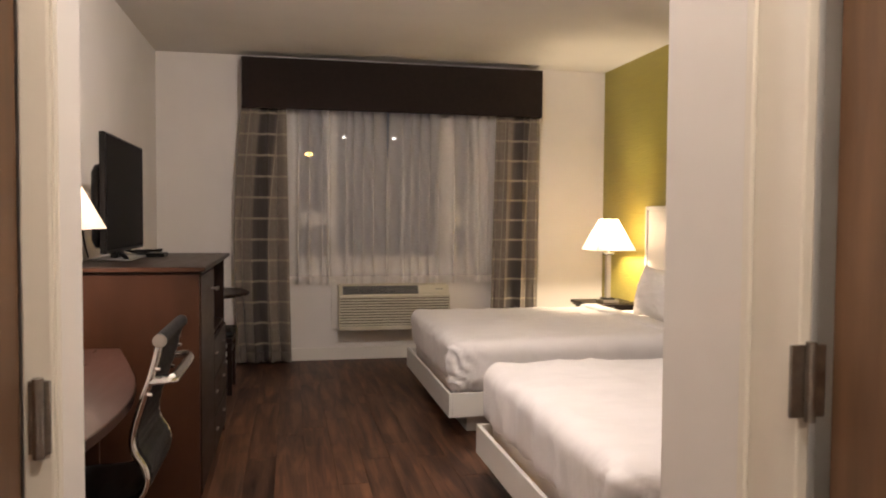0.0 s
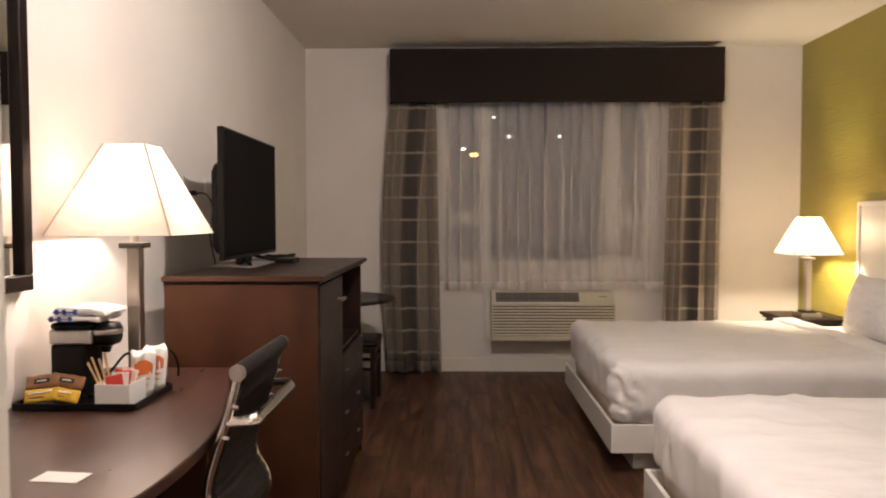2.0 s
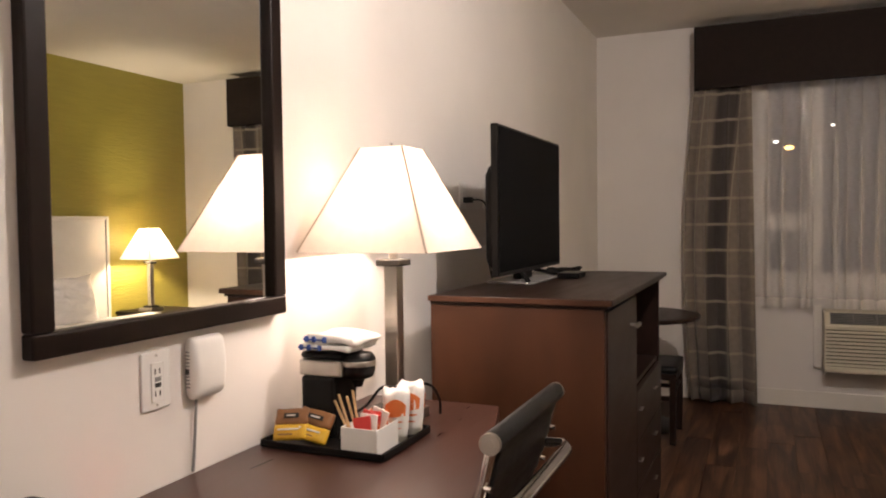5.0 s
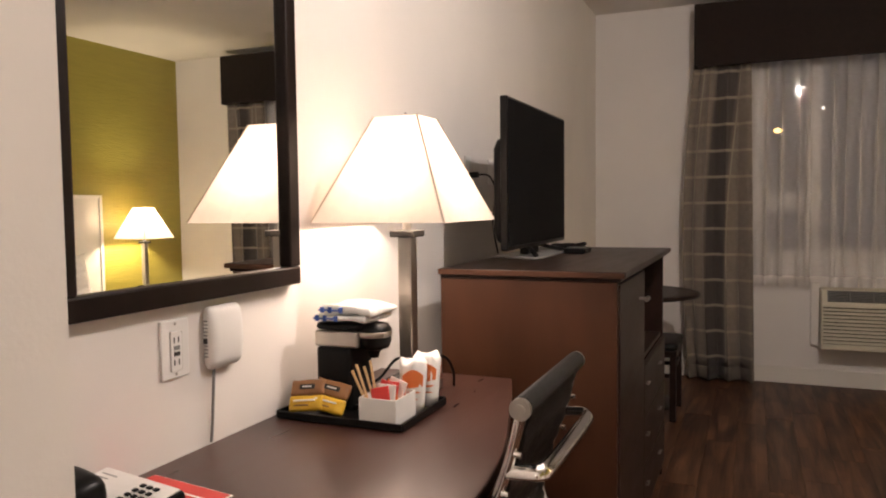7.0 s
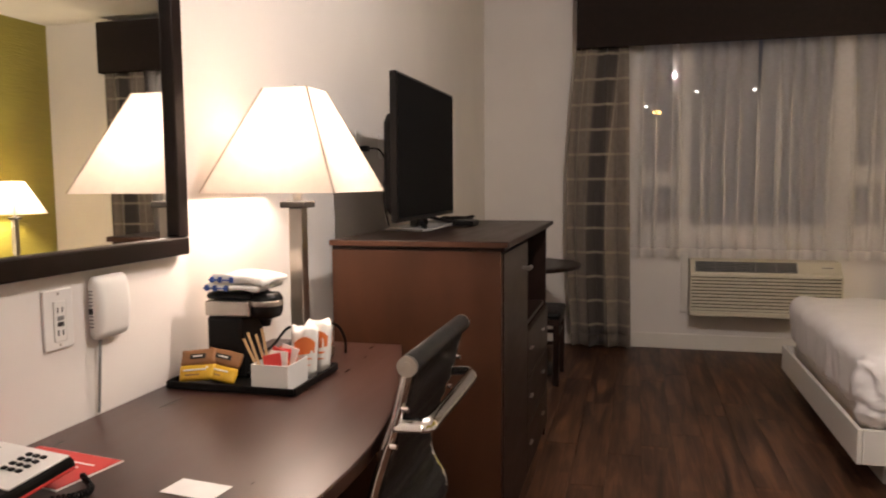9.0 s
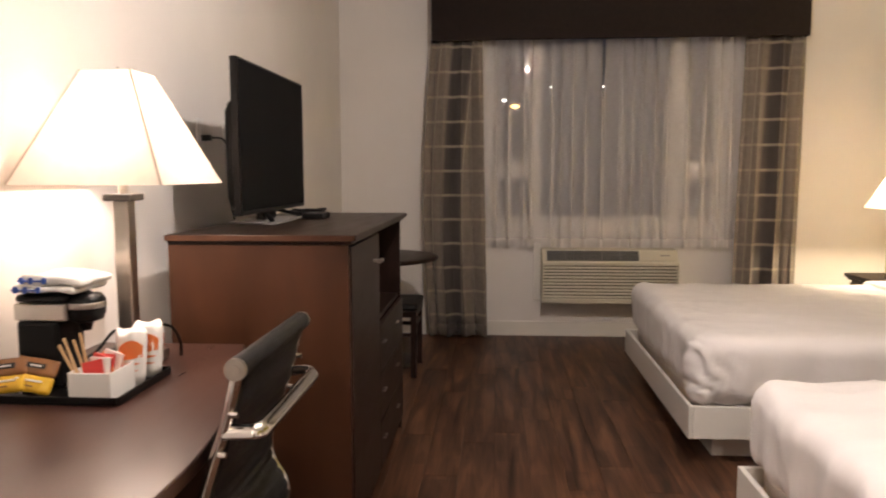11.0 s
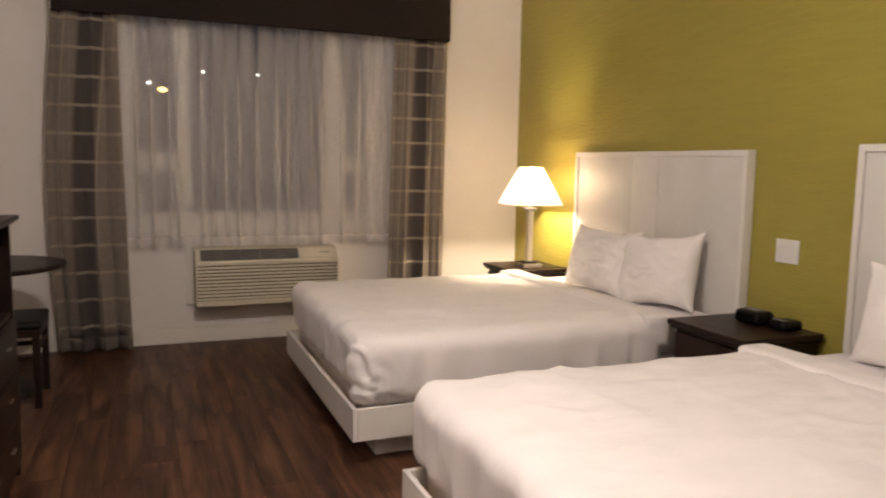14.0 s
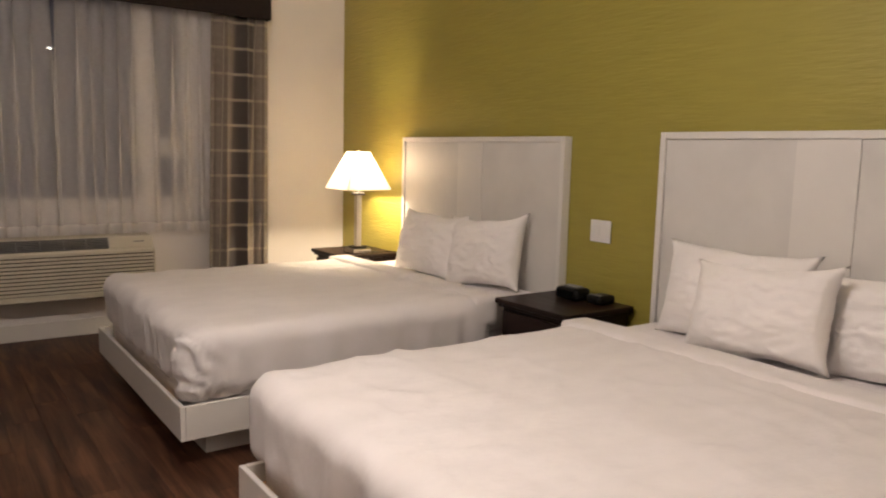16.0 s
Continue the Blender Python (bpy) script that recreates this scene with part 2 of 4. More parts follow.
M_FRAME = mat("espresso_frame", (0.011, 0.0060, 0.0048), 0.4, ior=1.25, var=0.2, scale=6, bump=0.06, stretch=(3, 3, 0.6))
M_NIGHT = glow("night_distance", (0.32, 0.33, 0.42), 0.05)
M_LAMPW = glow("far_white_lamp", (1.0, 0.93, 0.82), 6)
M_LAMPO = glow("far_orange_lamp", (1.0, 0.55, 0.16), 9)
M_DOME = glow("lit_dome_glass", (1.0, 0.88, 0.74), 5)
M_GLASS = bpy.data.materials.new("window_glass")
M_GLASS.use_nodes = True
M_GLASS.node_tree.nodes["Principled BSDF"].inputs["Transmission Weight"].default_value = 1.0
M_GLASS.node_tree.nodes["Principled BSDF"].inputs["Roughness"].default_value = 0.0
M_GLASS.node_tree.nodes["Principled BSDF"].inputs["IOR"].default_value = 1.45


# ---- makers ----
ORG = {}


def thing(name, x, y, z, label, category, group=""):
    ob = new(name)
    ob.empty_display_size = 0.1
    ob.location = (x, y, z)
    ORG[ob.name] = Vector((x, y, z))
    return tagged(ob, label, category, group)


def link(name, bm, material, smooth=False):
    me = bpy.data.meshes.new(name)
    bmesh.ops.recalc_face_normals(bm, faces=bm.faces)
    if smooth:
        for f in bm.faces:
            f.smooth = True
    bm.to_mesh(me)
    bm.free()
    me.materials.append(material)
    return me


def part(name, bm, material, parent, label="", smooth=False):
    """One mesh under a thing or a part; bm is in world places."""
    org = ORG[parent.name]
    bm.transform(Matrix.Translation(-org))
    ob = new(name, link(name, bm, material, smooth))
    ob.parent = parent
    ORG[ob.name] = org
    return tagged(ob, label)


def whole(name, bm, material, label, category="", kind="", smooth=False, group=""):
    """A thing or a piece of the setting that is one mesh."""
    ob = new(name, link(name, bm, material, smooth))
    ORG[ob.name] = Vector((0, 0, 0))
    return tagged(ob, label, category, group, kind)


def box(x0, x1, y0, y1, z0, z1, bevel=0.0, bm=None, seg=2):
    own = bmesh.new()
    bmesh.ops.create_cube(own, size=1)
    own.transform(Matrix.Translation(((x0 + x1) / 2, (y0 + y1) / 2, (z0 + z1) / 2)) @ Matrix.Diagonal((x1 - x0, y1 - y0, z1 - z0, 1)))
    if bevel:
        bmesh.ops.bevel(own, geom=own.edges[:], offset=bevel, segments=seg, affect="EDGES", profile=0.5)
    return joined(bm, own)


def joined(bm, own):
    if bm is None:
        return own
    me = bpy.data.meshes.new("tmp")
    own.to_mesh(me)
    own.free()
    bm.from_mesh(me)
    bpy.data.meshes.remove(me)
    return bm


def rod(a, b, r0, r1=None, seg=20, bm=None):
    a, b = Vector(a), Vector(b)
    own = bmesh.new()
    bmesh.ops.create_cone(own, cap_ends=True, segments=seg, radius1=r0, radius2=r0 if r1 is None else r1, depth=(b - a).length)
    own.transform(Matrix.Translation((a + b) / 2) @ (b - a).to_track_quat("Z", "Y").to_matrix().to_4x4())
    return joined(bm, own)


def smooth_line(pts, n=8):
    pts = [Vector(p) for p in pts]
    out = []
    for i in range(len(pts) - 1):
        p0, p1, p2, p3 = pts[max(i - 1, 0)], pts[i], pts[i + 1], pts[min(i + 2, len(pts) - 1)]
        for k in range(n):
            t = k / n
            out.append(0.5 * ((2 * p1) + (p2 - p0) * t + (2 * p0 - 5 * p1 + 4 * p2 - p3) * t * t + (3 * p1 - p0 - 3 * p2 + p3) * t ** 3))
    return out + [pts[-1]]


def tube(pts, r, seg=10, bm=None, flat=1.0):
    """A bent round bar along pts."""
    bm = bm or bmesh.new()
    rings, side = [], None
    for i, p in enumerate(pts):
        d = (pts[min(i + 1, len(pts) - 1)] - pts[max(i - 1, 0)]).normalized()
        if side is None:
            side = d.orthogonal().normalized()
        side = (side - d * side.dot(d)).normalized()
        up = d.cross(side)
        rings.append([bm.verts.new(p + side * math.cos(a) * r + up * math.sin(a) * r * flat) for a in (2 * math.pi * k / seg for k in range(seg))])
    for a, b in zip(rings, rings[1:]):
        for k in range(seg):
            bm.faces.new((a[k], a[(k + 1) % seg], b[(k + 1) % seg], b[k]))
    bm.faces.new(rings[0])
    bm.faces.new(rings[-1])
    return bm


def lathe(profile, x, y, seg=32, bm=None):
    """Turned shape round an upright axis; profile of (radius, z)."""
    bm = bm or bmesh.new()
    rings = [[bm.verts.new((x + r * math.cos(2 * math.pi * k / seg), y + r * math.sin(2 * math.pi * k / seg), z)) for k in range(seg)] for r, z in profile]
    for a, b in zip(rings, rings[1:]):
        for k in range(seg):
            bm.faces.new((a[k], a[(k + 1) % seg], b[(k + 1) % seg], b[k]))
    bm.faces.new(rings[0])
    bm.faces.new(rings[-1])
    return bm


def slab(outline, z0, z1, bevel=0.004):
    bm = bmesh.new()
    f = bm.faces.new([bm.verts.new((x, y, z0)) for x, y in outline])
    up = bmesh.ops.extrude_face_region(bm, geom=[f])
    bmesh.ops.translate(bm, verts=[v for v in up["geom"] if isinstance(v, bmesh.types.BMVert)], vec=(0, 0, z1 - z0))
    if bevel:
        edges = [e for e in bm.edges if abs(e.verts[0].co.z - e.verts[1].co.z) < 1e-6]
        bmesh.ops.bevel(bm, geom=edges, offset=bevel, segments=2, affect="EDGES", profile=0.5)
    return bm


def soft_box(lo, hi, r, step=0.035, shift=None):
    """A box with wide round edges and a fine skin that shift(p, outward) may push about."""
    lo, hi = Vector(lo), Vector(hi)
    bm = bmesh.new()
    n = [max(2, int((hi[i] - lo[i]) / step)) for i in range(3)]
    for ax in range(3):
        u, v = [i for i in range(3) if i != ax]
        for end in (lo[ax], hi[ax]):
            grid = []
            for i in range(n[u] + 1):
                row = []
                for j in range(n[v] + 1):
                    p = Vector((0, 0, 0))
                    p[ax], p[u], p[v] = end, lo[u] + (hi[u] - lo[u]) * i / n[u], lo[v] + (hi[v] - lo[v]) * j / n[v]
                    row.append(bm.verts.new(p))
                grid.append(row)
            for i in range(n[u]):
                for j in range(n[v]):
                    bm.faces.new((grid[i][j], grid[i + 1][j], grid[i + 1][j + 1], grid[i][j + 1]))
    bmesh.ops.remove_doubles(bm, verts=bm.verts, dist=1e-4)
    for q in bm.verts:
        c = Vector([min(max(q.co[i], lo[i] + r[i]), hi[i] - r[i]) for i in range(3)])
        d = q.co - c
        s = Vector([d[i] / r[i] if r[i] else 0 for i in range(3)])
        out = s.normalized() if s.length > 1e-6 else Vector((0, 0, 1))
        q.co = c + Vector([out[i] * r[i] if s.length > 1e-6 else 0 for i in range(3)])
        if shift:
            q.co += shift(q.co.copy(), out)
    return bm


# ---- the room's shell ----
XL, XG, YS, YW, ZC = -1.08, 3.085, 1.62, 7.10, 2.74
whole("ceiling", box(XL - 0.15, XG + 0.15, -2.0, YW + 0.2, ZC, ZC + 0.15), M_CEIL, "smooth off-white painted ceiling", "ceiling", "structure")
whole("wall_left", box(XL - 0.15, XL, YS - 0.22, YW + 0.2, 0, ZC), M_WALL, "plain off-white painted wall behind the desk", "wall", "structure")
whole("wall_green", box(XG, XG + 0.15, YS - 0.22, YW + 0.2, 0, ZC), M_GREEN, "olive green rippled wallpaper accent wall", "wall", "structure")
WX0, WX1, WZ0, WZ1 = 0.06, 1.86, 0.86, 2.40
bm = box(XL, WX0, YW, YW + 0.2, 0, ZC)
box(WX1, XG, YW, YW + 0.2, 0, ZC, bm=bm)
box(WX0, WX1, YW, YW + 0.2, 0, WZ0, bm=bm)
box(WX0, WX1, YW, YW + 0.2, WZ1, ZC, bm=bm)
whole("wall_window", bm, M_WALL, "off-white painted wall with a wide window", "wall", "structure")
bm = box(XL, -0.287, YS - 0.15, YS - 0.025, 0, ZC)
box(0.80, XG, YS - 0.26, YS, 0, ZC, bm=bm)
box(-0.287, 0.80, YS - 0.26, YS, 2.12, ZC, bm=bm)
whole("wall_entry", bm, M_WALL, "off-white wall round the entry opening", "wall", "structure")
whole("wall_hall_left", box(-0.60, -0.45, -2.0, YS - 0.15, 0, ZC), M_WALL, "plain off-white hall wall", "wall", "structure")
whole("wall_hall_right", box(0.95, 1.10, -2.0, YS - 0.26, 0, ZC), M_WALL, "plain off-white hall wall", "wall", "structure")
whole("wall_hall_back", box(-0.45, 0.95, -2.0, -1.85, 0, ZC), M_WALL, "plain off-white hall end wall", "wall", "structure")
# base boards
for n, b in (("baseboard_window", (XL, XG, YW - 0.015, YW, 0, 0.115)), ("baseboard_left", (XL, XL + 0.014, YS, YW - 0.015, 0, 0.115)), ("baseboard_green", (XG - 0.014, XG, YS, YW - 0.015, 0, 0.115))):
    whole(n, box(*b, bevel=0.003), M_TRIM, "painted white baseboard along the wall", "baseboard", "structure")
# door jambs with stops, hinges and the two open leaves
for n, b, s in (("door_frame_left", (-0.332, -0.289, 1.438, 1.469), (-0.289, -0.2865, 1.448, 1.469)), ("door_frame_right", (0.808, 0.83, 1.222, 1.359), (0.798, 0.808, 1.338, 1.359))):
    j = box(b[0], b[1], b[2], b[3], 0, 2.12, 0.004)
    box(s[0], s[1], s[2], s[3], 0, 2.12, 0.003, bm=j)
    whole(n, j, M_JAMB, "cream painted door jamb with a stop", "door frame", "structure")


def door_leaf(name, x0, x1, y0, y1, hx, hy, hz, side):
    half = 0.016 if side < 0 else 0.030
    d = whole(name, box(x0, x1, y0, y1, 0.01, 2.05, 0.003), M_DOOR, "open brown wood-veneer door leaf", "door", "structure")
    for z in (0.25, hz, 1.85):
        h = part("hinge", box(hx - half, hx + half, hy - 0.003, hy + 0.003, z - 0.055, z + 0.055, 0.002), M_HINGE, d, "dull metal hinge")
        k = rod((hx, hy - 0.008, z - 0.06), (hx, hy - 0.008, z + 0.06), 0.008, seg=14)
        part("knuckle", k, M_HINGE, h, smooth=False)
    return d


door_leaf("door_1", -0.380, -0.335, 0.62, 1.440, -0.307, 1.434, 1.003, -1)
door_leaf("door_2", 0.857, 0.902, 0.35, 1.212, 0.817, 1.214, 1.063, 1)

# window: white frame, mullions, transoms, panes, night outside
win = tagged(new("window_1"), "dark night window with a white frame behind sheers", "window", "", "structure")
ORG[win.name] = Vector((0, 0, 0))
fy0, fy1 = YW + 0.004, YW + 0.09
bm = box(WX0, WX1, fy0, fy1, WZ0, WZ0 + 0.09)
box(WX0, WX1, fy0, fy1, WZ1 - 0.08, WZ1, bm=bm)
for a, b in ((WX0, WX0 + 0.09), (0.385, 0.485), (1.46, 1.57), (WX1 - 0.09, WX1)):
    box(a, b, fy0, fy1, WZ0 + 0.09, WZ1 - 0.08, bm=bm)
for a, b in ((WX0 + 0.09, 0.385), (1.57, WX1 - 0.09)):
    box(a, b, fy0, fy1, 1.24, 1.37, bm=bm)
part("window_frame", bm, M_TRIM, win)
for a, b, c, d in ((0.15, 0.385, 0.95, 1.24), (0.15, 0.385, 1.37, 2.32), (0.485, 1.46, 0.95, 2.32), (1.57, 1.77, 0.95, 1.24), (1.57, 1.77, 1.37, 2.32)):
    p = part("pane", box(a, b, fy0 + 0.03, fy0 + 0.036, c, d), M_GLASS, win)
    p.visible_shadow = False
part("window_sill", box(WX0, WX1, YW + 0.002, fy1, WZ0 - 0.02, WZ0 - 0.002, 0.003), M_TRIM, win)
whole("backdrop", box(-60, 70, 60, 60.2, -20, 50), M_NIGHT, "dim grey night distance beyond the window", "backdrop", "structure")
whole("ground", box(-60, 70, YW + 0.25, 60, -4.1, -4.0), M_SUB, "dark ground outside at night", "ground", "structure")
# Far glowing balls set for the night light spots; the poles are added.
for x, z, r, m in ((1.06, 4.65, 0.17, M_LAMPO), (0.50, 4.95, 0.11, M_LAMPW), (2.9, 5.60, 0.085, M_LAMPW), (5.55, 5.6, 0.085, M_LAMPW), (2.1, 6.6, 0.08, M_LAMPW)):
    lamp = thing("distant_light", x, 40, -4.0, "distant glowing light spot on an added dark pole", "street lamp", "street lamps outside")
    part("pole", rod((x, 40, -4), (x, 40, z - r), 0.07, 0.05, 8), M_DARK, lamp)
    bm = bmesh.new()
    bmesh.ops.create_icosphere(bm, subdivisions=2, radius=r)
    bm.transform(Matrix.Translation((x, 40, z)) @ Matrix.Diagonal((1.3, 1, 0.7, 1)))
    part("light_ball", bm, m, lamp, "glowing ball for a distant light spot", True)

# ceiling lights
for x, y in ((0.53, 3.15), (0.35, 0.35)):
    cl = thing("ceiling_light", x, y, ZC, "round flush ceiling light with a frosted dome", "ceiling light", "flush ceiling lights")
    part("canopy", lathe([(0.02, ZC), (0.095, ZC), (0.095, ZC - 0.012), (0.080, ZC - 0.018), (0.02, ZC - 0.018)], x, y), M_STEEL, cl, smooth=False)
    part("dome", lathe([(0.078, ZC - 0.0185), (0.074, ZC - 0.028), (0.050, ZC - 0.038), (0.01, ZC - 0.042)], x, y), M_DOME, cl, "lit frosted dome", True)


# ---- window dressing ----
def drape(top, bottom, z0, z1, y, waves, depth, seed=0, swing=None, lat=0.35):
    """Hanging cloth: folds that stay in step from top to bottom and drift a little."""
    rng = random.Random(seed)
    phase = [rng.uniform(-0.5, 0.5) for _ in range(40)]
    bm = bmesh.new()
    uvl = bm.loops.layers.uv.new("UVMap")
    nu, nv = waves * 14, 26
    grid = []
    for j in range(nv + 1):
        v = j / nv
        z = z1 + (z0 - z1) * v
        row, arc, last = [], 0.0, None
        for i in range(nu + 1):
            u = i / nu
            a, b = top[0] + (bottom[0] - top[0]) * v, top[1] + (bottom[1] - top[1]) * v
            if swing:
                a += swing * math.sin(math.pi * v)
            k = u * waves
            w0, w1 = phase[int(k) % 40], phase[(int(k) + 1) % 40]
            ph = w0 + (w1 - w0) * (k - int(k))
            amp = depth * (0.55 + 0.45 * v) * (0.75 + 0.5 * abs(ph))
            th = 2 * math.pi * k + 1.3 * ph + 0.5 * ph * math.sin(2.5 * v)
            p = Vector((a + (b - a) * u + lat * amp * math.sin(2 * th), y + amp * math.sin(th) + 0.25 * amp * math.sin(2.3 * th + 4 * ph), z + (0.006 * math.sin(th) if j == nv else 0)))
            if last is not None:
                arc += (p - last).length
            last = p
            row.append((bm.verts.new(p), arc))
        grid.append(row)
    for j in range(nv):
        for i in range(nu):
            q = (grid[j][i], grid[j][i + 1], grid[j + 1][i + 1], grid[j + 1][i])
            f = bm.faces.new([c[0] for c in q])
            f.smooth = True
            for lp, c in zip(f.loops, q):
                lp[uvl].uv = (c[1], c[0].co.z)
    return bm


def cloth(name, label, bm, material, x, y, z):
    """A hanging cloth thing: its panel and the doubled hem along the foot."""
    t = thing(name, x, y, z, label, "curtain", "window drapes")
    for nm, way in (("panel", 1), ("hem", -1)):
        b = bm.copy()
        bmesh.ops.bisect_plane(b, geom=b.verts[:] + b.edges[:] + b.faces[:], plane_co=(0, 0, z + 0.09), plane_no=(0, 0, way), clear_inner=True)
        b.transform(Matrix.Translation((-x, -y, -z)))
        me = bpy.data.meshes.new(nm)
        b.to_mesh(me)
        b.free()
        me.materials.append(material)
        ob = new(nm, me)
        ob.parent = t
        ORG[ob.name] = ORG[t.name]
        md = ob.modifiers.new("thick", "SOLIDIFY")
        md.thickness = 0.002 if way > 0 else 0.004
    bm.free()
    return t


cloth("drape", "floor-length grey-brown checked drape gathered aside", drape((-0.345, 0.035), (-0.36, 0.085), 0.02, 2.30, 6.97, 3, 0.045, seed=4, swing=-0.06), M_DRAPE, -0.17, 6.955, 0.02)
cloth("drape", "floor-length grey-brown checked drape gathered aside", drape((1.95, 2.375), (1.90, 2.36), 0.02, 2.30, 6.97, 3, 0.045, seed=9), M_DRAPE, 2.16, 6.955, 0.02)
def sheer(x0, x1, z0, z1, y, seed):
    """Sheer cloth in soft pleats of uneven width that fold over one another."""
    rng = random.Random(seed)
    pleats, total = [], 0.0
    while total < x1 - x0:
        p = rng.choice((0.075, 0.095, 0.12, 0.15)) * rng.uniform(0.9, 1.1)
        pleats.append((p, rng.uniform(0.26, 0.46), rng.uniform(-1, 1)))
        total += p
    fit = (x1 - x0) / total
    bm = bmesh.new()
    nv, ns = 24, 14
    grid = []
    for j in range(nv + 1):
        v = j / nv
        z = z1 + (z0 - z1) * v
        row, x = [], x0
        for n, (p, over, lean) in enumerate(pleats):
            p *= fit
            for k in range(ns + (n == len(pleats) - 1)):
                q = k / ns
                calm = min(1, 0.35 + 1.6 * v)
                sway = 0.006 * lean * math.sin(math.pi * q) * math.sin(2.2 * v + 2 * lean)
                px = x + p * q - over * p * calm * math.sin(2 * math.pi * q) + sway
                py = y - min(0.050, 0.45 * p) * (0.6 + 0.4 * v) * math.cos(2 * math.pi * q)
                row.append(bm.verts.new((px, py, z + (0.005 * math.cos(2 * math.pi * q) if j == nv else 0))))
            x += p
        grid.append(row)
    for a, b in zip(grid, grid[1:]):
        for i in range(len(a) - 1):
            bm.faces.new((a[i], a[i + 1], b[i + 1], b[i])).smooth = True
    return bm


for a, b, sd in ((-0.03, 0.925, 2), (0.95, 1.97, 5)):
    s = thing("sheer_curtain", (a + b) / 2, 7.03, 0.71, "white sheer curtain with a solid hem", "curtain", "sheer curtains")
    for nm, way, m in (("panel", 1, M_SHEER), ("hem", -1, M_HEM)):
        bm = sheer(a, b, 0.705, 2.30, 7.040, sd)
        bmesh.ops.bisect_plane(bm, geom=bm.verts[:] + bm.edges[:] + bm.faces[:], plane_co=(0, 0, 0.772), plane_no=(0, 0, way), clear_inner=True)
        bm.transform(Matrix.Translation(-ORG[s.name]))
        me = bpy.data.meshes.new(nm)
        bm.to_mesh(me)
        bm.free()
        me.materials.append(m)
        o = new(nm, me)
        o.parent = s
        ORG[o.name] = ORG[s.name]
val = thing("valance", 1.02, 6.96, 2.27, "dark brown cloth-covered box valance over the window", "valance")
part("front_board", box(-0.346, 2.372, 6.885, 6.91, 2.252, 2.690, 0.006), M_VAL, val)
for x in (-0.346, 2.352):
    part("return_board", box(x, x + 0.02, 6.911, YW, 2.252, 2.690, 0.004), M_VAL, val)
part("top_board", box(-0.325, 2.351, 6.911, YW, 2.668, 2.688), M_VAL, val)
part("rail", rod((-0.32, 6.985, 2.32), (2.36, 6.985, 2.32), 0.012, seg=12), M_STEEL, val)

# wall air conditioner
ac = thing("air_conditioner", 0.99, 6.97, 0.30, "cream through-wall air conditioner with louvred front", "air conditioner")
X0, X1 = 0.487, 1.497


def prism(profile, x0, x1, bevel=0.004):
    """A length of constant section; profile of (y, z)."""
    bm = bmesh.new()
    f = bm.faces.new([bm.verts.new((x0, y, z)) for y, z in profile])
    up = bmesh.ops.extrude_face_region(bm, geom=[f])
    bmesh.ops.translate(bm, verts=[v for v in up["geom"] if isinstance(v, bmesh.types.BMVert)], vec=(x1 - x0, 0, 0))
    if bevel:
        bmesh.ops.bevel(bm, geom=bm.edges[:], offset=bevel, segments=2, affect="EDGES", profile=0.5)
    return bm


part("case", prism([(YW - 0.001, 0.315), (6.885, 0.315), (6.885, 0.612), (6.945, 0.695), (YW - 0.001, 0.70)], X0, X1, 0.006), M_AC, ac)
part("side_sleeve", box(X0 - 0.055, X0 - 0.002, 7.06, YW - 0.001, 0.29, 0.73, 0.004), M_TRIM, ac)
for i in range(10):
    z = 0.350 + i * 0.0245
    part("louvre", prism([(6.884, z + 0.009), (6.862, z + 0.002), (6.858, z - 0.006), (6.864, z - 0.008), (6.884, z - 0.004)], X0 + 0.010, X1 - 0.010, 0), M_AC, ac)
part("front_frame", box(X0, X1, 6.856, 6.8845, 0.300, 0.335, 0.008), M_AC, ac)
for x in (X0, X1 - 0.0095):
    part("end_cheek", box(x, x + 0.0095, 6.858, 6.8845, 0.336, 0.585, 0.002), M_AC, ac)
# Dark sheet gives the gaps between the louvres their shade by colour.
part("slot_shade", box(X0 + 0.01, X1 - 0.01, 6.880, 6.8845, 0.336, 0.584), M_DARK, ac)
part("control_rail", box(X0, X1, 6.858, 6.8845, 0.586, 0.612, 0.005), M_AC, ac)
SLOPE = Matrix.Translation((0, 6.885, 0.612)) @ Matrix.Rotation(math.atan2(0.083, 0.060), 4, "X")
# The dark sheet under the grille bars is painted shade of the opening.
for nm, x0, x1, a, b, t0, t1, m in [("grille_backing", X0 + 0.035, X0 + 0.715, 0.010, 0.094, 0.0004, 0.003, M_DARK), ("control_lid", X0 + 0.735, X1 - 0.012, 0.012, 0.092, 0.0004, 0.006, M_AC), ("maker_mark", X0 + 0.88, X0 + 0.95, 0.05, 0.058, 0.0064, 0.0074, M_GREY)] + [("grille_bar", X0 + 0.035, X0 + 0.715, 0.014 + k * 0.0125, 0.018 + k * 0.0125, 0.0032, 0.008, M_GREY) for k in range(7)] + [("grille_rib", X0 + 0.035 + k * 0.136, X0 + 0.041 + k * 0.136, 0.010, 0.094, 0.0082, 0.0095, M_GREY) for k in range(6)]:
    bm = box(x0, x1, a, b, t0, t1)
    bm.transform(SLOPE)
    part(nm, bm, m, ac)


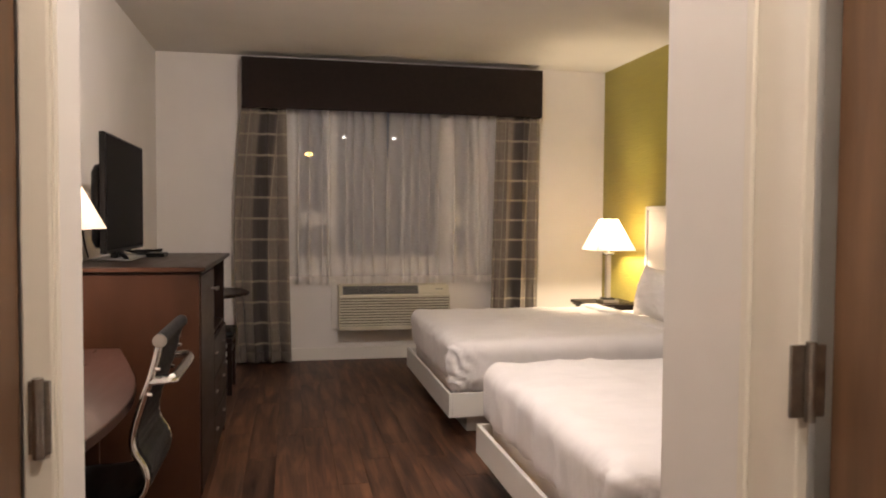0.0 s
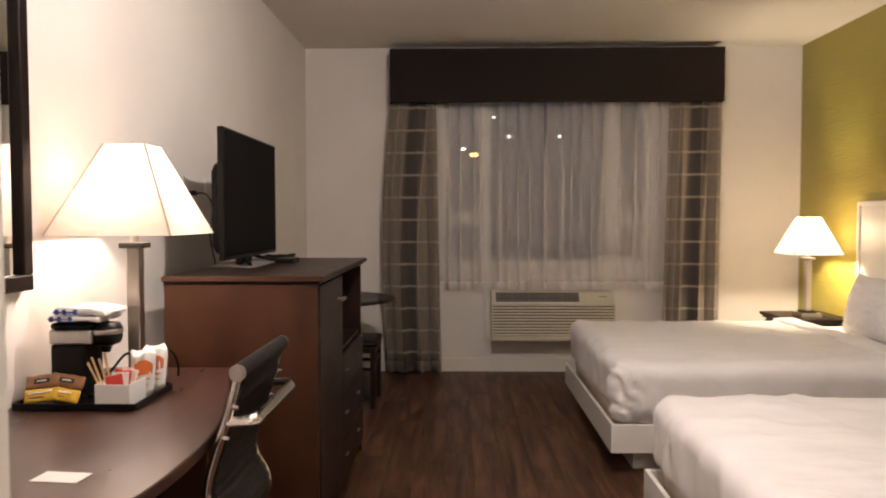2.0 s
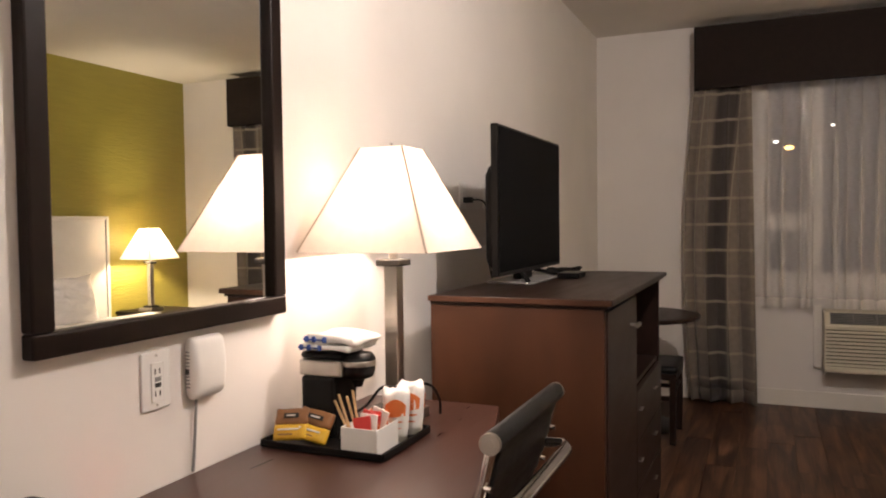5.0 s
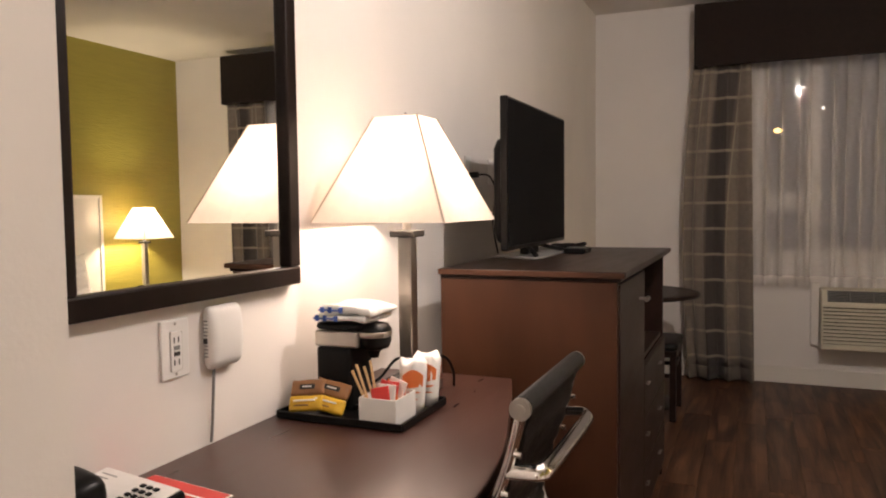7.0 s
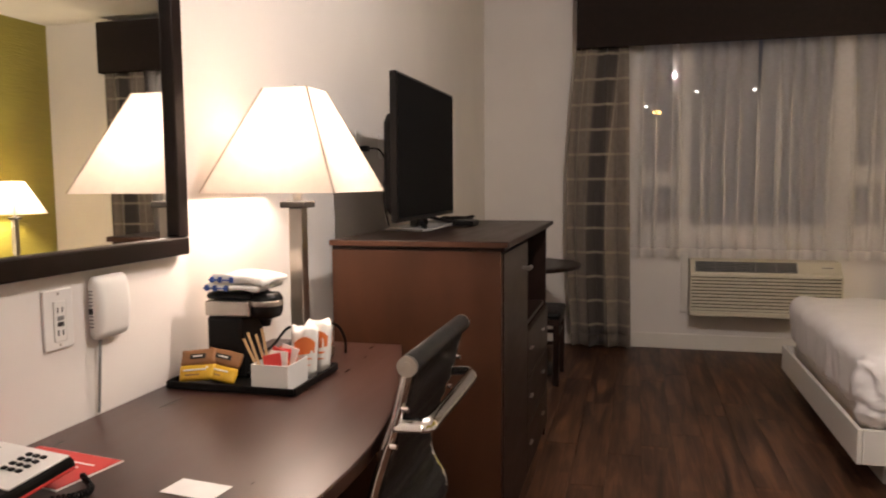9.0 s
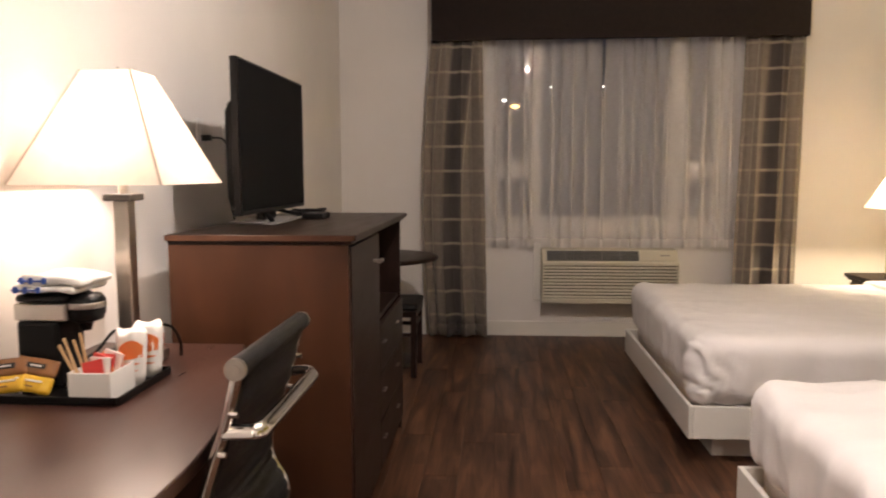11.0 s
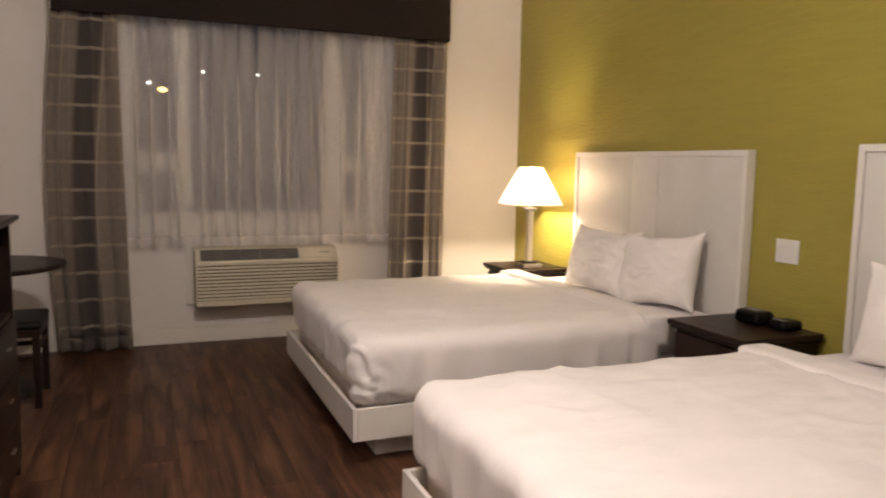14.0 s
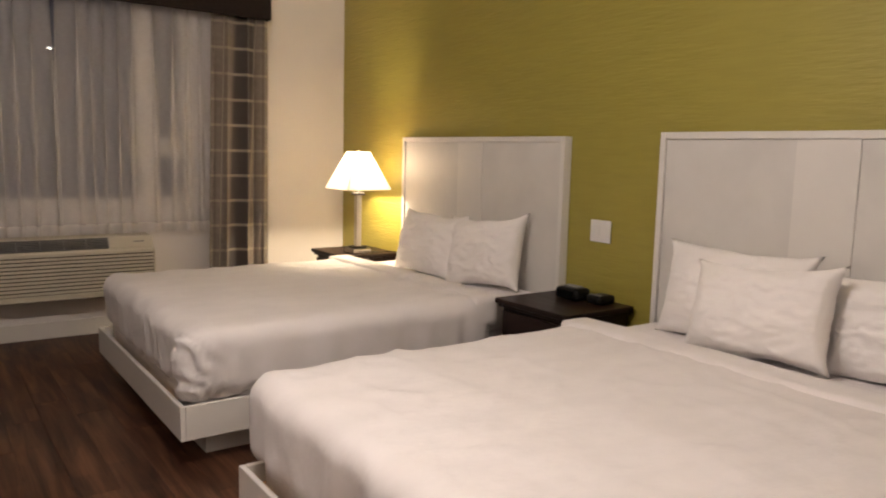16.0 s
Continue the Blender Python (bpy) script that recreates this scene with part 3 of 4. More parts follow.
# ---- beds ----
def bed(y0, y1, label, seed, top=1.42):
    b = thing("bed", 2.0, (y0 + y1) / 2, 0, label, "bed", "two queen beds")
    ym = (y0 + y1) / 2
    bm = box(0.98, 1.0, y0, y1, 0.122, 0.268, 0.003)
    part("foot_rail", bm, M_WHITE, b)
    for a in (y0, y1 - 0.02):
        part("side_rail", box(1.001, 3.03, a, a + 0.02, 0.122, 0.268, 0.003), M_WHITE, b)
    part("slat_base", box(1.001, 3.03, y0 + 0.021, y1 - 0.021, 0.14, 0.20), M_STICK, b)
    part("plinth", box(1.12, 2.95, y0 + 0.13, y1 - 0.13, 0, 0.139, 0.003), M_WHITE, b)
    part("box_spring", soft_box((1.04, y0 + 0.05, 0.201), (3.02, y1 - 0.05, 0.36), (0.03, 0.03, 0.02), 0.08), M_LINEN, b, smooth=True)

    def sheet_shift(p, o):
        return Vector((0, 0, 0.004 * noise.noise(p * 4 + Vector((seed, 0, 0)))))

    part("mattress", soft_box((1.04, y0 + 0.04, 0.36), (3.02, y1 - 0.04, 0.545), (0.05, 0.05, 0.05), 0.05, sheet_shift), M_LINEN, b, "white fitted sheet", True)
    zt = 0.578

    def duvet_shift(p, o):
        s = Vector((seed * 3.1, seed, 0))
        side = 1 - max(0, o.z)
        low = max(0, min(1, (0.56 - p.z) / 0.3))
        puff = 0.012 * noise.noise(Vector((p.x * 1.6, p.y * 1.6, 0)) + s) + 0.006 * noise.noise(Vector((p.x * 6, p.y * 3.5, p.z * 2)) + s)
        w = 0.6 * noise.noise(Vector((p.x * 1.3, p.y * 1.3, 7)) + s)
        ridge = (1 - abs(noise.noise(Vector((p.x * 2.0 + p.y * 0.8 + w, p.y * 4.2 - p.x * 1.1 + w, p.z * 1.5)) + s))) ** 7
        ridge2 = (1 - abs(noise.noise(Vector((p.x * 4.6 - p.y * 2.1 + w, p.y * 3.4 + p.x * 2.6, 5 + p.z)) + s))) ** 9
        puff += 0.0085 * ridge + 0.0065 * ridge2
        fold = 0.019 * noise.noise(Vector((p.x * 12, p.y * 12, p.z * 1.1)) + s) * side * (0.3 + low)
        pleat = 0.0
        d = math.hypot(p.x - 1.02, p.y - y0)
        if d < 0.20:
            pleat = 0.016 * math.sin(p.z * 62 + 70 * (p.x - 1.0) + 6 * noise.noise(p * 9)) * (1 - d / 0.20) * side
        if o.x < -0.6 and p.z < 0.53:
            e = p.y - y0 - 0.105 + 0.25 * max(0, p.z - 0.42)
            pleat += 0.020 * math.exp(-((e + 0.03) / 0.03) ** 2) - 0.022 * math.exp(-((e - 0.012) / 0.012) ** 2)
        if d < 0.22:
            pleat += 0.010 * (1 - abs(noise.noise(Vector((p.y * 5 + p.x * 5, p.z * 22 + 30 * (p.y - y0), seed))))) ** 5 * side * (1 - d / 0.22)
        tuck = -0.020 * low * side
        return o * (puff + fold + pleat + tuck)

    part("duvet", soft_box((1.0, y0 - 0.025, 0.262), (2.60, y1 + 0.025, zt), (0.085, 0.085, 0.085), 0.022, duvet_shift), M_LINEN, b, "smooth white duvet tucked in at the foot", True)

    def fold_shift(p, o):
        return o * 0.005 * noise.noise(Vector((p.x * 7, p.y * 4, seed)))

    part("turned_sheet", soft_box((2.45, y0 - 0.03, 0.42), (2.62, y1 + 0.03, zt + 0.018), (0.03, 0.05, 0.02), 0.02, fold_shift), M_LINEN, b, "folded-back top sheet", True)
    # headboard: white edge strips and three pearl panels
    h = part("headboard", box(3.045, XG - 0.002, y0 - 0.04, y1 - 0.015, 0.10, top, 0.003), M_WHITE, b, "white framed headboard")
    for a, c in ((y0 - 0.005, ym - 0.1265), (ym - 0.125, ym + 0.125), (ym + 0.1265, y1 - 0.05)):
        mid = abs((a + c) / 2 - ym) < 0.01
        part("panel", box(3.033 if mid else 3.037, 3.0445, a, c, 0.12, top - 0.035, 0.001), M_WHITE if mid else M_PANEL, h)
    for a, c in ((y0 - 0.04, y0 - 0.010), (y1 - 0.045, y1 - 0.015)):
        part("edge_strip", box(3.027, 3.0448, a, c, 0.10, top, 0.003), M_WHITE, h)
    part("top_strip", box(3.027, 3.0448, y0 - 0.0095, y1 - 0.0455, top - 0.032, top, 0.003), M_WHITE, h)
    return b


bed(4.50, 6.11, "made queen bed with white linen beside the window", 1)
bed(2.235, 3.845, "made queen bed with white linen beside the entry", 2, 1.436)


def pillow(x, y, z, wide, high, thick, lean, turn, seed, label, roll=0.0):
    """A stuffed pillow with pinched corners, standing on its long edge."""
    bm = bmesh.new()
    nu, nv = 52, 40
    for side in (1, -1):
        g = []
        for i in range(nu + 1):
            row = []
            for j in range(nv + 1):
                u, v = 2 * i / nu - 1, 2 * j / nv - 1
                pinch = 1 - 0.055 * (1 - u * u) * abs(v) ** 3
                pin2 = 1 - 0.045 * (1 - v * v) * abs(u) ** 3
                body = (max(0, 1 - abs(u) ** 2.6) * max(0, 1 - abs(v) ** 2.6)) ** 0.42
                w = noise.noise(Vector((u * 2.2 + seed * 5, v * 2.2, side))) * 0.018 + noise.noise(Vector((u * 6 + v * 3 + seed, v * 7, side))) * 0.008 * body
                k = noise.noise(Vector((u * 1.5, v * 1.5, seed * 3.3)))
                w += 0.015 * (1 - abs(noise.noise(Vector((u * 2.4 + v * 2.0 + k, v * 3.6 - u * 1.2 + seed, side * 2))))) ** 7
                ear = 1 + 0.11 * (abs(u * v)) ** 6
                row.append(bm.verts.new((side * (thick / 2 * body + w * body), u * wide / 2 * pin2 * ear, v * high / 2 * pinch * ear + 0.020 * k)))
            g.append(row)
        for i in range(nu):
            for j in range(nv):
                bm.faces.new((g[i][j], g[i + 1][j], g[i + 1][j + 1], g[i][j + 1]))
    bmesh.ops.remove_doubles(bm, verts=bm.verts, dist=1e-5)
    bm.transform(Matrix.Translation((x, y, z)) @ Matrix.Rotation(radians(turn), 4, "Z") @ Matrix.Rotation(radians(lean), 4, "Y") @ Matrix.Translation((0, 0, high / 2)) @ Matrix.Rotation(radians(roll), 4, "X"))
    o = whole("pillow", bm, M_PILLOW, label, "pillow", "", True, "bed pillows")
    return o


pillow(2.76, 5.41, 0.545, 0.62, 0.40, 0.19, 15, 0, 1, "plump white pillow leaning on the headboard")
pillow(2.80, 4.90, 0.545, 0.54, 0.41, 0.18, 16, 8, 2, "plump white pillow leaning on the headboard", -6)
pillow(2.86, 3.32, 0.55, 0.64, 0.40, 0.17, 12, 0, 3, "plump white pillow leaning on the headboard")
pillow(2.69, 3.11, 0.565, 0.58, 0.36, 0.20, 19, -5, 4, "creased white pillow in front of another pillow", -6)
pillow(2.86, 2.60, 0.55, 0.62, 0.38, 0.18, 12, 0, 5, "plump white pillow leaning on the headboard", -4)


# ---- night stands, lamps ----
def night_stand(y0, y1, label):
    n = thing("night_stand", 2.84, (y0 + y1) / 2, 0, label, "night stand", "night stands")
    part("top", box(2.585, 3.06, y0, y1, 0.548, 0.575, 0.006), M_DKWOOD, n)
    part("cornice", box(2.60, 3.06, y0 + 0.015, y1 - 0.015, 0.530, 0.5475, 0.004), M_DKWOOD, n)
    part("body", box(2.625, 3.06, y0 + 0.03, y1 - 0.03, 0.06, 0.5295, 0.003), M_DKWOOD, n)
    for z0, z1 in ((0.335, 0.515), (0.09, 0.32)):
        d = part("drawer", box(2.608, 2.6245, y0 + 0.045, y1 - 0.045, z0, z1, 0.004), M_DKWOOD, n)
        ym = (y0 + y1) / 2
        k = rod((2.607, ym, (z0 + z1) / 2), (2.592, ym, (z0 + z1) / 2), 0.006, 0.012, 14)
        part("knob", k, M_STEEL, d, "brushed metal knob")
    for x in (2.64, 3.0):
        for y in (y0 + 0.04, y1 - 0.09):
            part("foot", box(x, x + 0.05, y, y + 0.05, 0, 0.0595, 0.003), M_DKWOOD, n)


night_stand(3.955, 4.480, "dark wooden night stand between the two beds")
night_stand(6.165, 6.665, "dark wooden night stand under the lit lamp")


def table_lamp(x, y, z, ztop, zbot, label, hb=0.180, ht=0.062):
    """Square tapered cloth shade on a square brushed post."""
    t = thing("table_lamp", x, y, z, label, "lamp", "square-shade lamps")
    b = part("base", box(x - 0.075, x + 0.075, y - 0.075, y + 0.075, z, z + 0.030, 0.004), M_STEEL, t)
    part("base_step", box(x - 0.05, x + 0.05, y - 0.05, y + 0.05, z + 0.0305, z + 0.045, 0.003), M_DARK, b)
    part("post", box(x - 0.021, x + 0.021, y - 0.021, y + 0.021, z + 0.0455, zbot - 0.045, 0.003), M_STEEL, t, "brushed steel square post")
    part("collar", box(x - 0.038, x + 0.038, y - 0.038, y + 0.038, zbot - 0.0445, zbot - 0.026, 0.003), M_DARK, t)
    part("neck", rod((x, y, zbot - 0.0255), (x, y, zbot + 0.05), 0.013, seg=16), M_STEEL, t)
    part("harp", tube(smooth_line([(x, y - 0.012, zbot + 0.05), (x, y - 0.045, zbot + 0.12), (x, y - 0.03, ztop - 0.03), (x, y, ztop - 0.004)]), 0.0025, 6), M_STEEL, t)
    bm = bmesh.new()
    rings = []
    for k in range(9):
        f = k / 8
        h = hb + (ht - hb) * f
        c = h * 0.965
        pts = [(-c, -h), (c, -h), (h, -c), (h, c), (c, h), (-c, h), (-h, c), (-h, -c)]
        rings.append([bm.verts.new((x + a, y + b2, zbot + (ztop - zbot) * f)) for a, b2 in pts])
    for a, c in zip(rings, rings[1:]):
        for i in range(8):
            bm.faces.new((a[i], a[(i + 1) % 8], c[(i + 1) % 8], c[i]))
    s = part("shade", bm, M_SHADE, t, "glowing cream cloth shade")
    for sx in (-1, 1):
        for sy in (-1, 1):
            part("seam", tube([Vector((x + sx * hb * 0.985, y + sy * hb * 0.985, zbot)), Vector((x + sx * ht * 0.985, y + sy * ht * 0.985, ztop))], 0.0032, 6), M_SEAM, s)
    part("finial", rod((x, y, ztop - 0.004), (x, y, ztop + 0.016), 0.006, 0.003, 12), M_STEEL, t)
    part("bulb", lathe([(0.012, zbot + 0.051), (0.018, zbot + 0.065), (0.006, zbot + 0.075)], x, y, 16), M_PLASTIC, t)
    return t


table_lamp(-0.852, 3.21, 0.765, 1.545, 1.255, "lit table lamp with square cream shade on the desk", 0.198, 0.067)
table_lamp(2.80, 6.33, 0.575, 1.31, 1.04, "lit table lamp with square cream shade on the night stand")

clock = thing("clock_radio", 2.94, 4.21, 0.575, "black plastic clock radio on the night stand", "clock radio")
part("case", soft_box((2.87, 4.17, 0.576), (2.98, 4.33, 0.640), (0.02, 0.02, 0.02), 0.02), M_BLACK, clock, smooth=True)
part("display", box(2.866, 2.871, 4.195, 4.305, 0.592, 0.625), M_SCREEN, clock)
part("snooze_bar", box(2.90, 2.95, 4.20, 4.30, 0.639, 0.646, 0.002), M_GREY, clock)
dock = thing("phone_dock", 2.96, 4.09, 0.575, "small black plastic dock on the night stand", "phone dock")
part("body", soft_box((2.90, 4.04, 0.576), (3.02, 4.14, 0.622), (0.015, 0.015, 0.012), 0.02), M_BLACK, dock, smooth=True)
part("slot", box(2.915, 2.935, 4.055, 4.125, 0.621, 0.625), M_GREY, dock)
part("cord", tube(smooth_line([(3.02, 4.11, 0.60), (3.05, 4.16, 0.585), (3.06, 4.24, 0.585), (3.04, 4.33, 0.58)]), 0.003, 6), M_BLACK, dock)
lc = whole("lamp_cord", tube(smooth_line([(2.86, 6.29, 0.582), (2.93, 6.22, 0.579), (2.99, 6.24, 0.579), (3.05, 6.20, 0.579)]), 0.003, 6), M_BLACK, "black lamp cord lying on the night stand", "cord")

sw = thing("wall_switch", XG, 4.22, 0.927, "white double rocker switch plate on the green wall", "switch")
part("plate", box(XG - 0.008, XG - 0.0005, 4.152, 4.291, 0.868, 0.985, 0.003), M_PLASTIC, sw)
for y in (4.170, 4.226):
    part("rocker", box(XG - 0.012, XG - 0.0085, y, y + 0.048, 0.892, 0.961, 0.002), M_PLASTIC, sw)

# ---- dresser ----
dr = thing("dresser", -0.70, 4.22, 0, "tall cherry and dark wood dresser under the television", "dresser")
DX = -0.925
part("top", box(DX, -0.302, 3.605, 4.945, 1.066, 1.086, 0.004), M_DKWOOD, dr, "dark polished top")
part("top_edge", box(DX, -0.306, 3.6005, 3.6045, 1.067, 1.084), M_CHERRY, dr, "cherry edge strip")
part("cornice", box(DX, -0.318, 3.617, 4.935, 1.054, 1.0655, 0.003), M_DKWOOD, dr)
part("near_side", box(DX, -0.330, 3.622, 3.642, 0.0, 1.0535, 0.002), M_CHERRY, dr, "cherry veneer side")
part("far_side", box(DX, -0.335, 4.912, 4.932, 0.0, 1.0535, 0.002), M_DKWOOD, dr)
part("back", box(DX, DX + 0.009, 3.643, 4.911, 0.06, 1.0535), M_DKWOOD, dr)
part("divider", box(DX + 0.010, -0.345, 4.205, 4.222, 0.06, 1.0535), M_DKWOOD, dr)
part("cubby_floor", box(DX + 0.010, -0.345, 4.2225, 4.911, 0.672, 0.690), M_DKWOOD, dr)
part("bottom", box(DX + 0.010, -0.36, 3.643, 4.911, 0.03, 0.0595), M_DKWOOD, dr)
d = part("door", box(-0.344, -0.324, 3.644, 4.203, 0.07, 1.044, 0.003), M_DKWOOD, dr)
k = rod((-0.3235, 4.06, 0.952), (-0.295, 4.06, 0.952), 0.006, seg=12)
rod((-0.295, 4.025, 0.952), (-0.295, 4.085, 0.952), 0.008, seg=14, bm=k)
part("knob", k, M_STEEL, d, "brushed steel pull")
for z0, z1 in ((0.47, 0.668), (0.272, 0.462), (0.07, 0.264)):
    w = part("drawer", box(-0.344, -0.324, 4.207, 4.909, z0, z1, 0.003), M_DKWOOD, dr)
    zm = z0 + 0.62 * (z1 - z0)
    for y in (4.27, 4.67):
        h = rod((-0.313, y - 0.027, zm), (-0.313, y + 0.027, zm), 0.0026, seg=10)
        for q in (-0.02, 0.02):
            rod((-0.3238, y + q, zm), (-0.313, y + q, zm), 0.002, seg=8, bm=h)
        part("handle", h, M_STEEL, w, "thin brushed steel bar handle")

# ---- television ----
tv = thing("television", -0.80, 4.28, 1.077, "flat black television, switched off, on the dresser", "television")
part("bezel", box(-0.789, -0.761, 3.862, 4.730, 1.130, 1.690, 0.004), M_BLACK, tv)
part("screen", box(-0.7605, -0.7585, 3.872, 4.720, 1.146, 1.680), M_SCREEN, tv, "glossy dark screen")
part("back_shell", soft_box((-0.835, 3.93, 1.15), (-0.7895, 4.68, 1.55), (0.03, 0.05, 0.05), 0.04), M_BLACK, tv, smooth=True)
part("neck", box(-0.825, -0.790, 4.22, 4.38, 1.095, 1.150, 0.004), M_BLACK, tv)
part("stand_plate", slab([(-0.90, 4.12), (-0.72, 4.05), (-0.70, 4.09), (-0.70, 4.50), (-0.72, 4.54), (-0.90, 4.47)], 1.087, 1.095, 0.002), M_GREY, tv, "grey metal stand plate")
for a, b in ((4.08, 4.24), (4.51, 4.36)):
    part("stand_strut", tube([Vector((-0.715, a, 1.098)), Vector((-0.80, b, 1.135))], 0.010, 8, flat=0.6), M_BLACK, tv, smooth=True)
rem = thing("media_box", -0.70, 4.48, 1.087, "small black media box beside the television", "media box")
part("shell", box(-0.692, -0.60, 4.42, 4.56, 1.0865, 1.110, 0.005), M_BLACK, rem)
part("front_light", box(-0.5995, -0.5985, 4.45, 4.47, 1.096, 1.100), M_GREY, rem)
rc = thing("cable_bundle", -0.72, 4.64, 1.077, "small coil of black cable beside the television", "cable")
for i in range(4):
    a = [Vector((-0.72 + 0.05 * math.cos(t) * (1 + 0.1 * i), 4.65 + 0.065 * math.sin(t + 0.4 * i), 1.093 + 0.007 * i + 0.004 * math.sin(3 * t))) for t in (2 * math.pi * q / 24 for q in range(24))]
    part("loop", tube(a, 0.0045, 6), M_BLACK, rc, smooth=True)
for y, cord in ((4.295, True), (4.59, False)):
    w = thing("wall_plate", XL, y, 1.45, "white wall plate with black plug" if cord else "white wall plate behind the television", "wall plate", "wall plates")
    part("plate", box(XL + 0.0005, XL + 0.008, y - 0.036, y + 0.036, 1.392, 1.508, 0.003), M_PLASTIC, w)
    part("socket", box(XL + 0.0085, XL + 0.011, y - 0.017, y + 0.017, 1.415, 1.485, 0.002), M_PLASTIC, w)
    if cord:
        g = part("plug", box(XL + 0.0115, XL + 0.05, y - 0.014, y + 0.014, 1.415, 1.44, 0.004), M_BLACK, w, "black plug")
        part("cable", tube(smooth_line([(XL + 0.05, y, 1.428), (XL + 0.09, y + 0.03, 1.42), (XL + 0.11, y + 0.05, 1.35), (XL + 0.10, y + 0.04, 1.22), (XL + 0.13, y + 0.02, 1.09)]), 0.004, 8), M_BLACK, g, smooth=True)

# ---- desk ----
edge = smooth_line([(-0.425, 2.14, 0), (-0.405, 2.35, 0), (-0.405, 2.58, 0), (-0.44, 2.82, 0), (-0.50, 3.05, 0), (-0.585, 3.34, 0), (-0.625, 3.465, 0)], 6)
outline = [(XL + 0.003, 2.14)] + [(p.x, p.y) for p in edge] + [(XL + 0.003, 3.465)]
desk = thing("desk", -0.75, 2.8, 0, "dark red-brown desk with a bowed front edge", "desk")
part("desktop", slab(outline, 0.733, 0.764, 0.004), M_DESK, desk, "polished desktop")
part("end_panel", box(XL + 0.02, -0.52, 2.20, 2.225, 0, 0.7325, 0.002), M_CHERRY, desk)
part("far_panel", box(XL + 0.02, -0.70, 3.43, 3.452, 0, 0.7325, 0.002), M_CHERRY, desk)
part("modesty_panel", box(XL + 0.02, XL + 0.04, 2.226, 3.429, 0.25, 0.7325), M_CHERRY, desk)
part("apron", box(-0.62, -0.60, 2.226, 3.2, 0.66, 0.7325), M_DESK, desk)

# ---- office chair at the desk ----
ch = thing("office_chair", -0.62, 2.77, 0, "black leather and chrome office chair at the desk", "chair")
PROF = [(-0.320, 0.933), (-0.346, 0.83), (-0.374, 0.75), (-0.400, 0.66), (-0.398, 0.605), (-0.370, 0.555), (-0.364, 0.505), (-0.395, 0.455), (-0.48, 0.435), (-0.64, 0.43), (-0.78, 0.435), (-0.85, 0.42)]
line = smooth_line([(x, 0, z) for x, z in PROF], 6)
Y0, Y1 = 2.552, 2.995
for y in (Y0 + 0.012, Y1 - 0.012):
    part("side_rail", tube([Vector((p.x, y, p.z)) for p in line], 0.0105, 10), M_CHROME, ch, "chrome side rail", True)
bm = bmesh.new()
skin = []
for i, p in enumerate(line):
    q = line[min(i + 1, len(line) - 1)] - line[max(i - 1, 0)]
    nrm = Vector((q.z, 0, -q.x)).normalized()
    rib = 0.004 * abs(math.sin(i * 1.05))
    skin.append([[bm.verts.new((p.x + nrm.x * s, y, p.z + nrm.z * s)) for y in (Y0 + 0.024, Y0 + 0.05, Y1 - 0.05, Y1 - 0.024)] for s in (0.008 + rib, -0.008 - rib)])
for a, c in zip(skin, skin[1:]):
    for s in (0, 1):
        for k in range(3):
            bm.faces.new((a[s][k], a[s][k + 1], c[s][k + 1], c[s][k]))
    for k in (0, 3):
        bm.faces.new((a[0][k], c[0][k], c[1][k], a[1][k]))
part("sling", bm, M_LEATHER, ch, "ribbed black leather back and seat", True)
roll = part("top_roll", rod((-0.32, Y0 + 0.006, 0.935), (-0.32, Y1, 0.935), 0.0205, seg=24), M_LEATHER, ch, smooth=False)
for y in (Y0, Y1 + 0.002):
    c = rod((-0.32, y - 0.006, 0.935), (-0.32, y + 0.005, 0.935), 0.0202, seg=24)
    rod((-0.32, y - 0.009, 0.935), (-0.32, y - 0.0062, 0.935), 0.010, seg=18, bm=c)
    part("end_cap", c, M_STEEL, roll, "brushed metal end cap")
br = smooth_line([(-0.352, Y0 + 0.012, 0.815), (-0.305, Y0 + 0.012, 0.818), (-0.290, Y0 + 0.02, 0.818), (-0.281, Y0 + 0.07, 0.818), (-0.281, Y1 - 0.07, 0.818), (-0.290, Y1 - 0.02, 0.818), (-0.305, Y1 - 0.012, 0.818), (-0.352, Y1 - 0.012, 0.815)], 6)
part("back_bracket", tube(br, 0.016, 10, flat=0.45), M_CHROME, ch, "chrome back bracket", True)
for y in (Y0 + 0.004, Y1 - 0.004):
    for x, z in ((-0.338, 0.85), (-0.362, 0.775)):
        part("bolt", rod((x + 0.004, y, z), (x + 0.018, y, z), 0.006, seg=10), M_CHROME, ch)
part("column", rod((-0.62, 2.775, 0.11), (-0.62, 2.775, 0.415), 0.028, 0.022, 20), M_CHROME, ch)
part("tilt_box", box(-0.70, -0.54, 2.68, 2.87, 0.395, 0.422, 0.006), M_BLACK, ch)
for i in range(5):
    a = 2 * math.pi * i / 5 + 0.3
    ex, ey = -0.62 + 0.27 * math.cos(a), 2.775 + 0.27 * math.sin(a)
    g = part("base_arm", rod((-0.62, 2.775, 0.115), (ex, ey, 0.075), 0.022, 0.013, 12), M_CHROME, ch)
    c = rod((ex - 0.012, ey, 0.028), (ex + 0.012, ey, 0.028), 0.028, seg=18)
    rod((ex, ey, 0.045), (ex, ey, 0.075), 0.007, seg=8, bm=c)
    part("caster", c, M_BLACK, g)

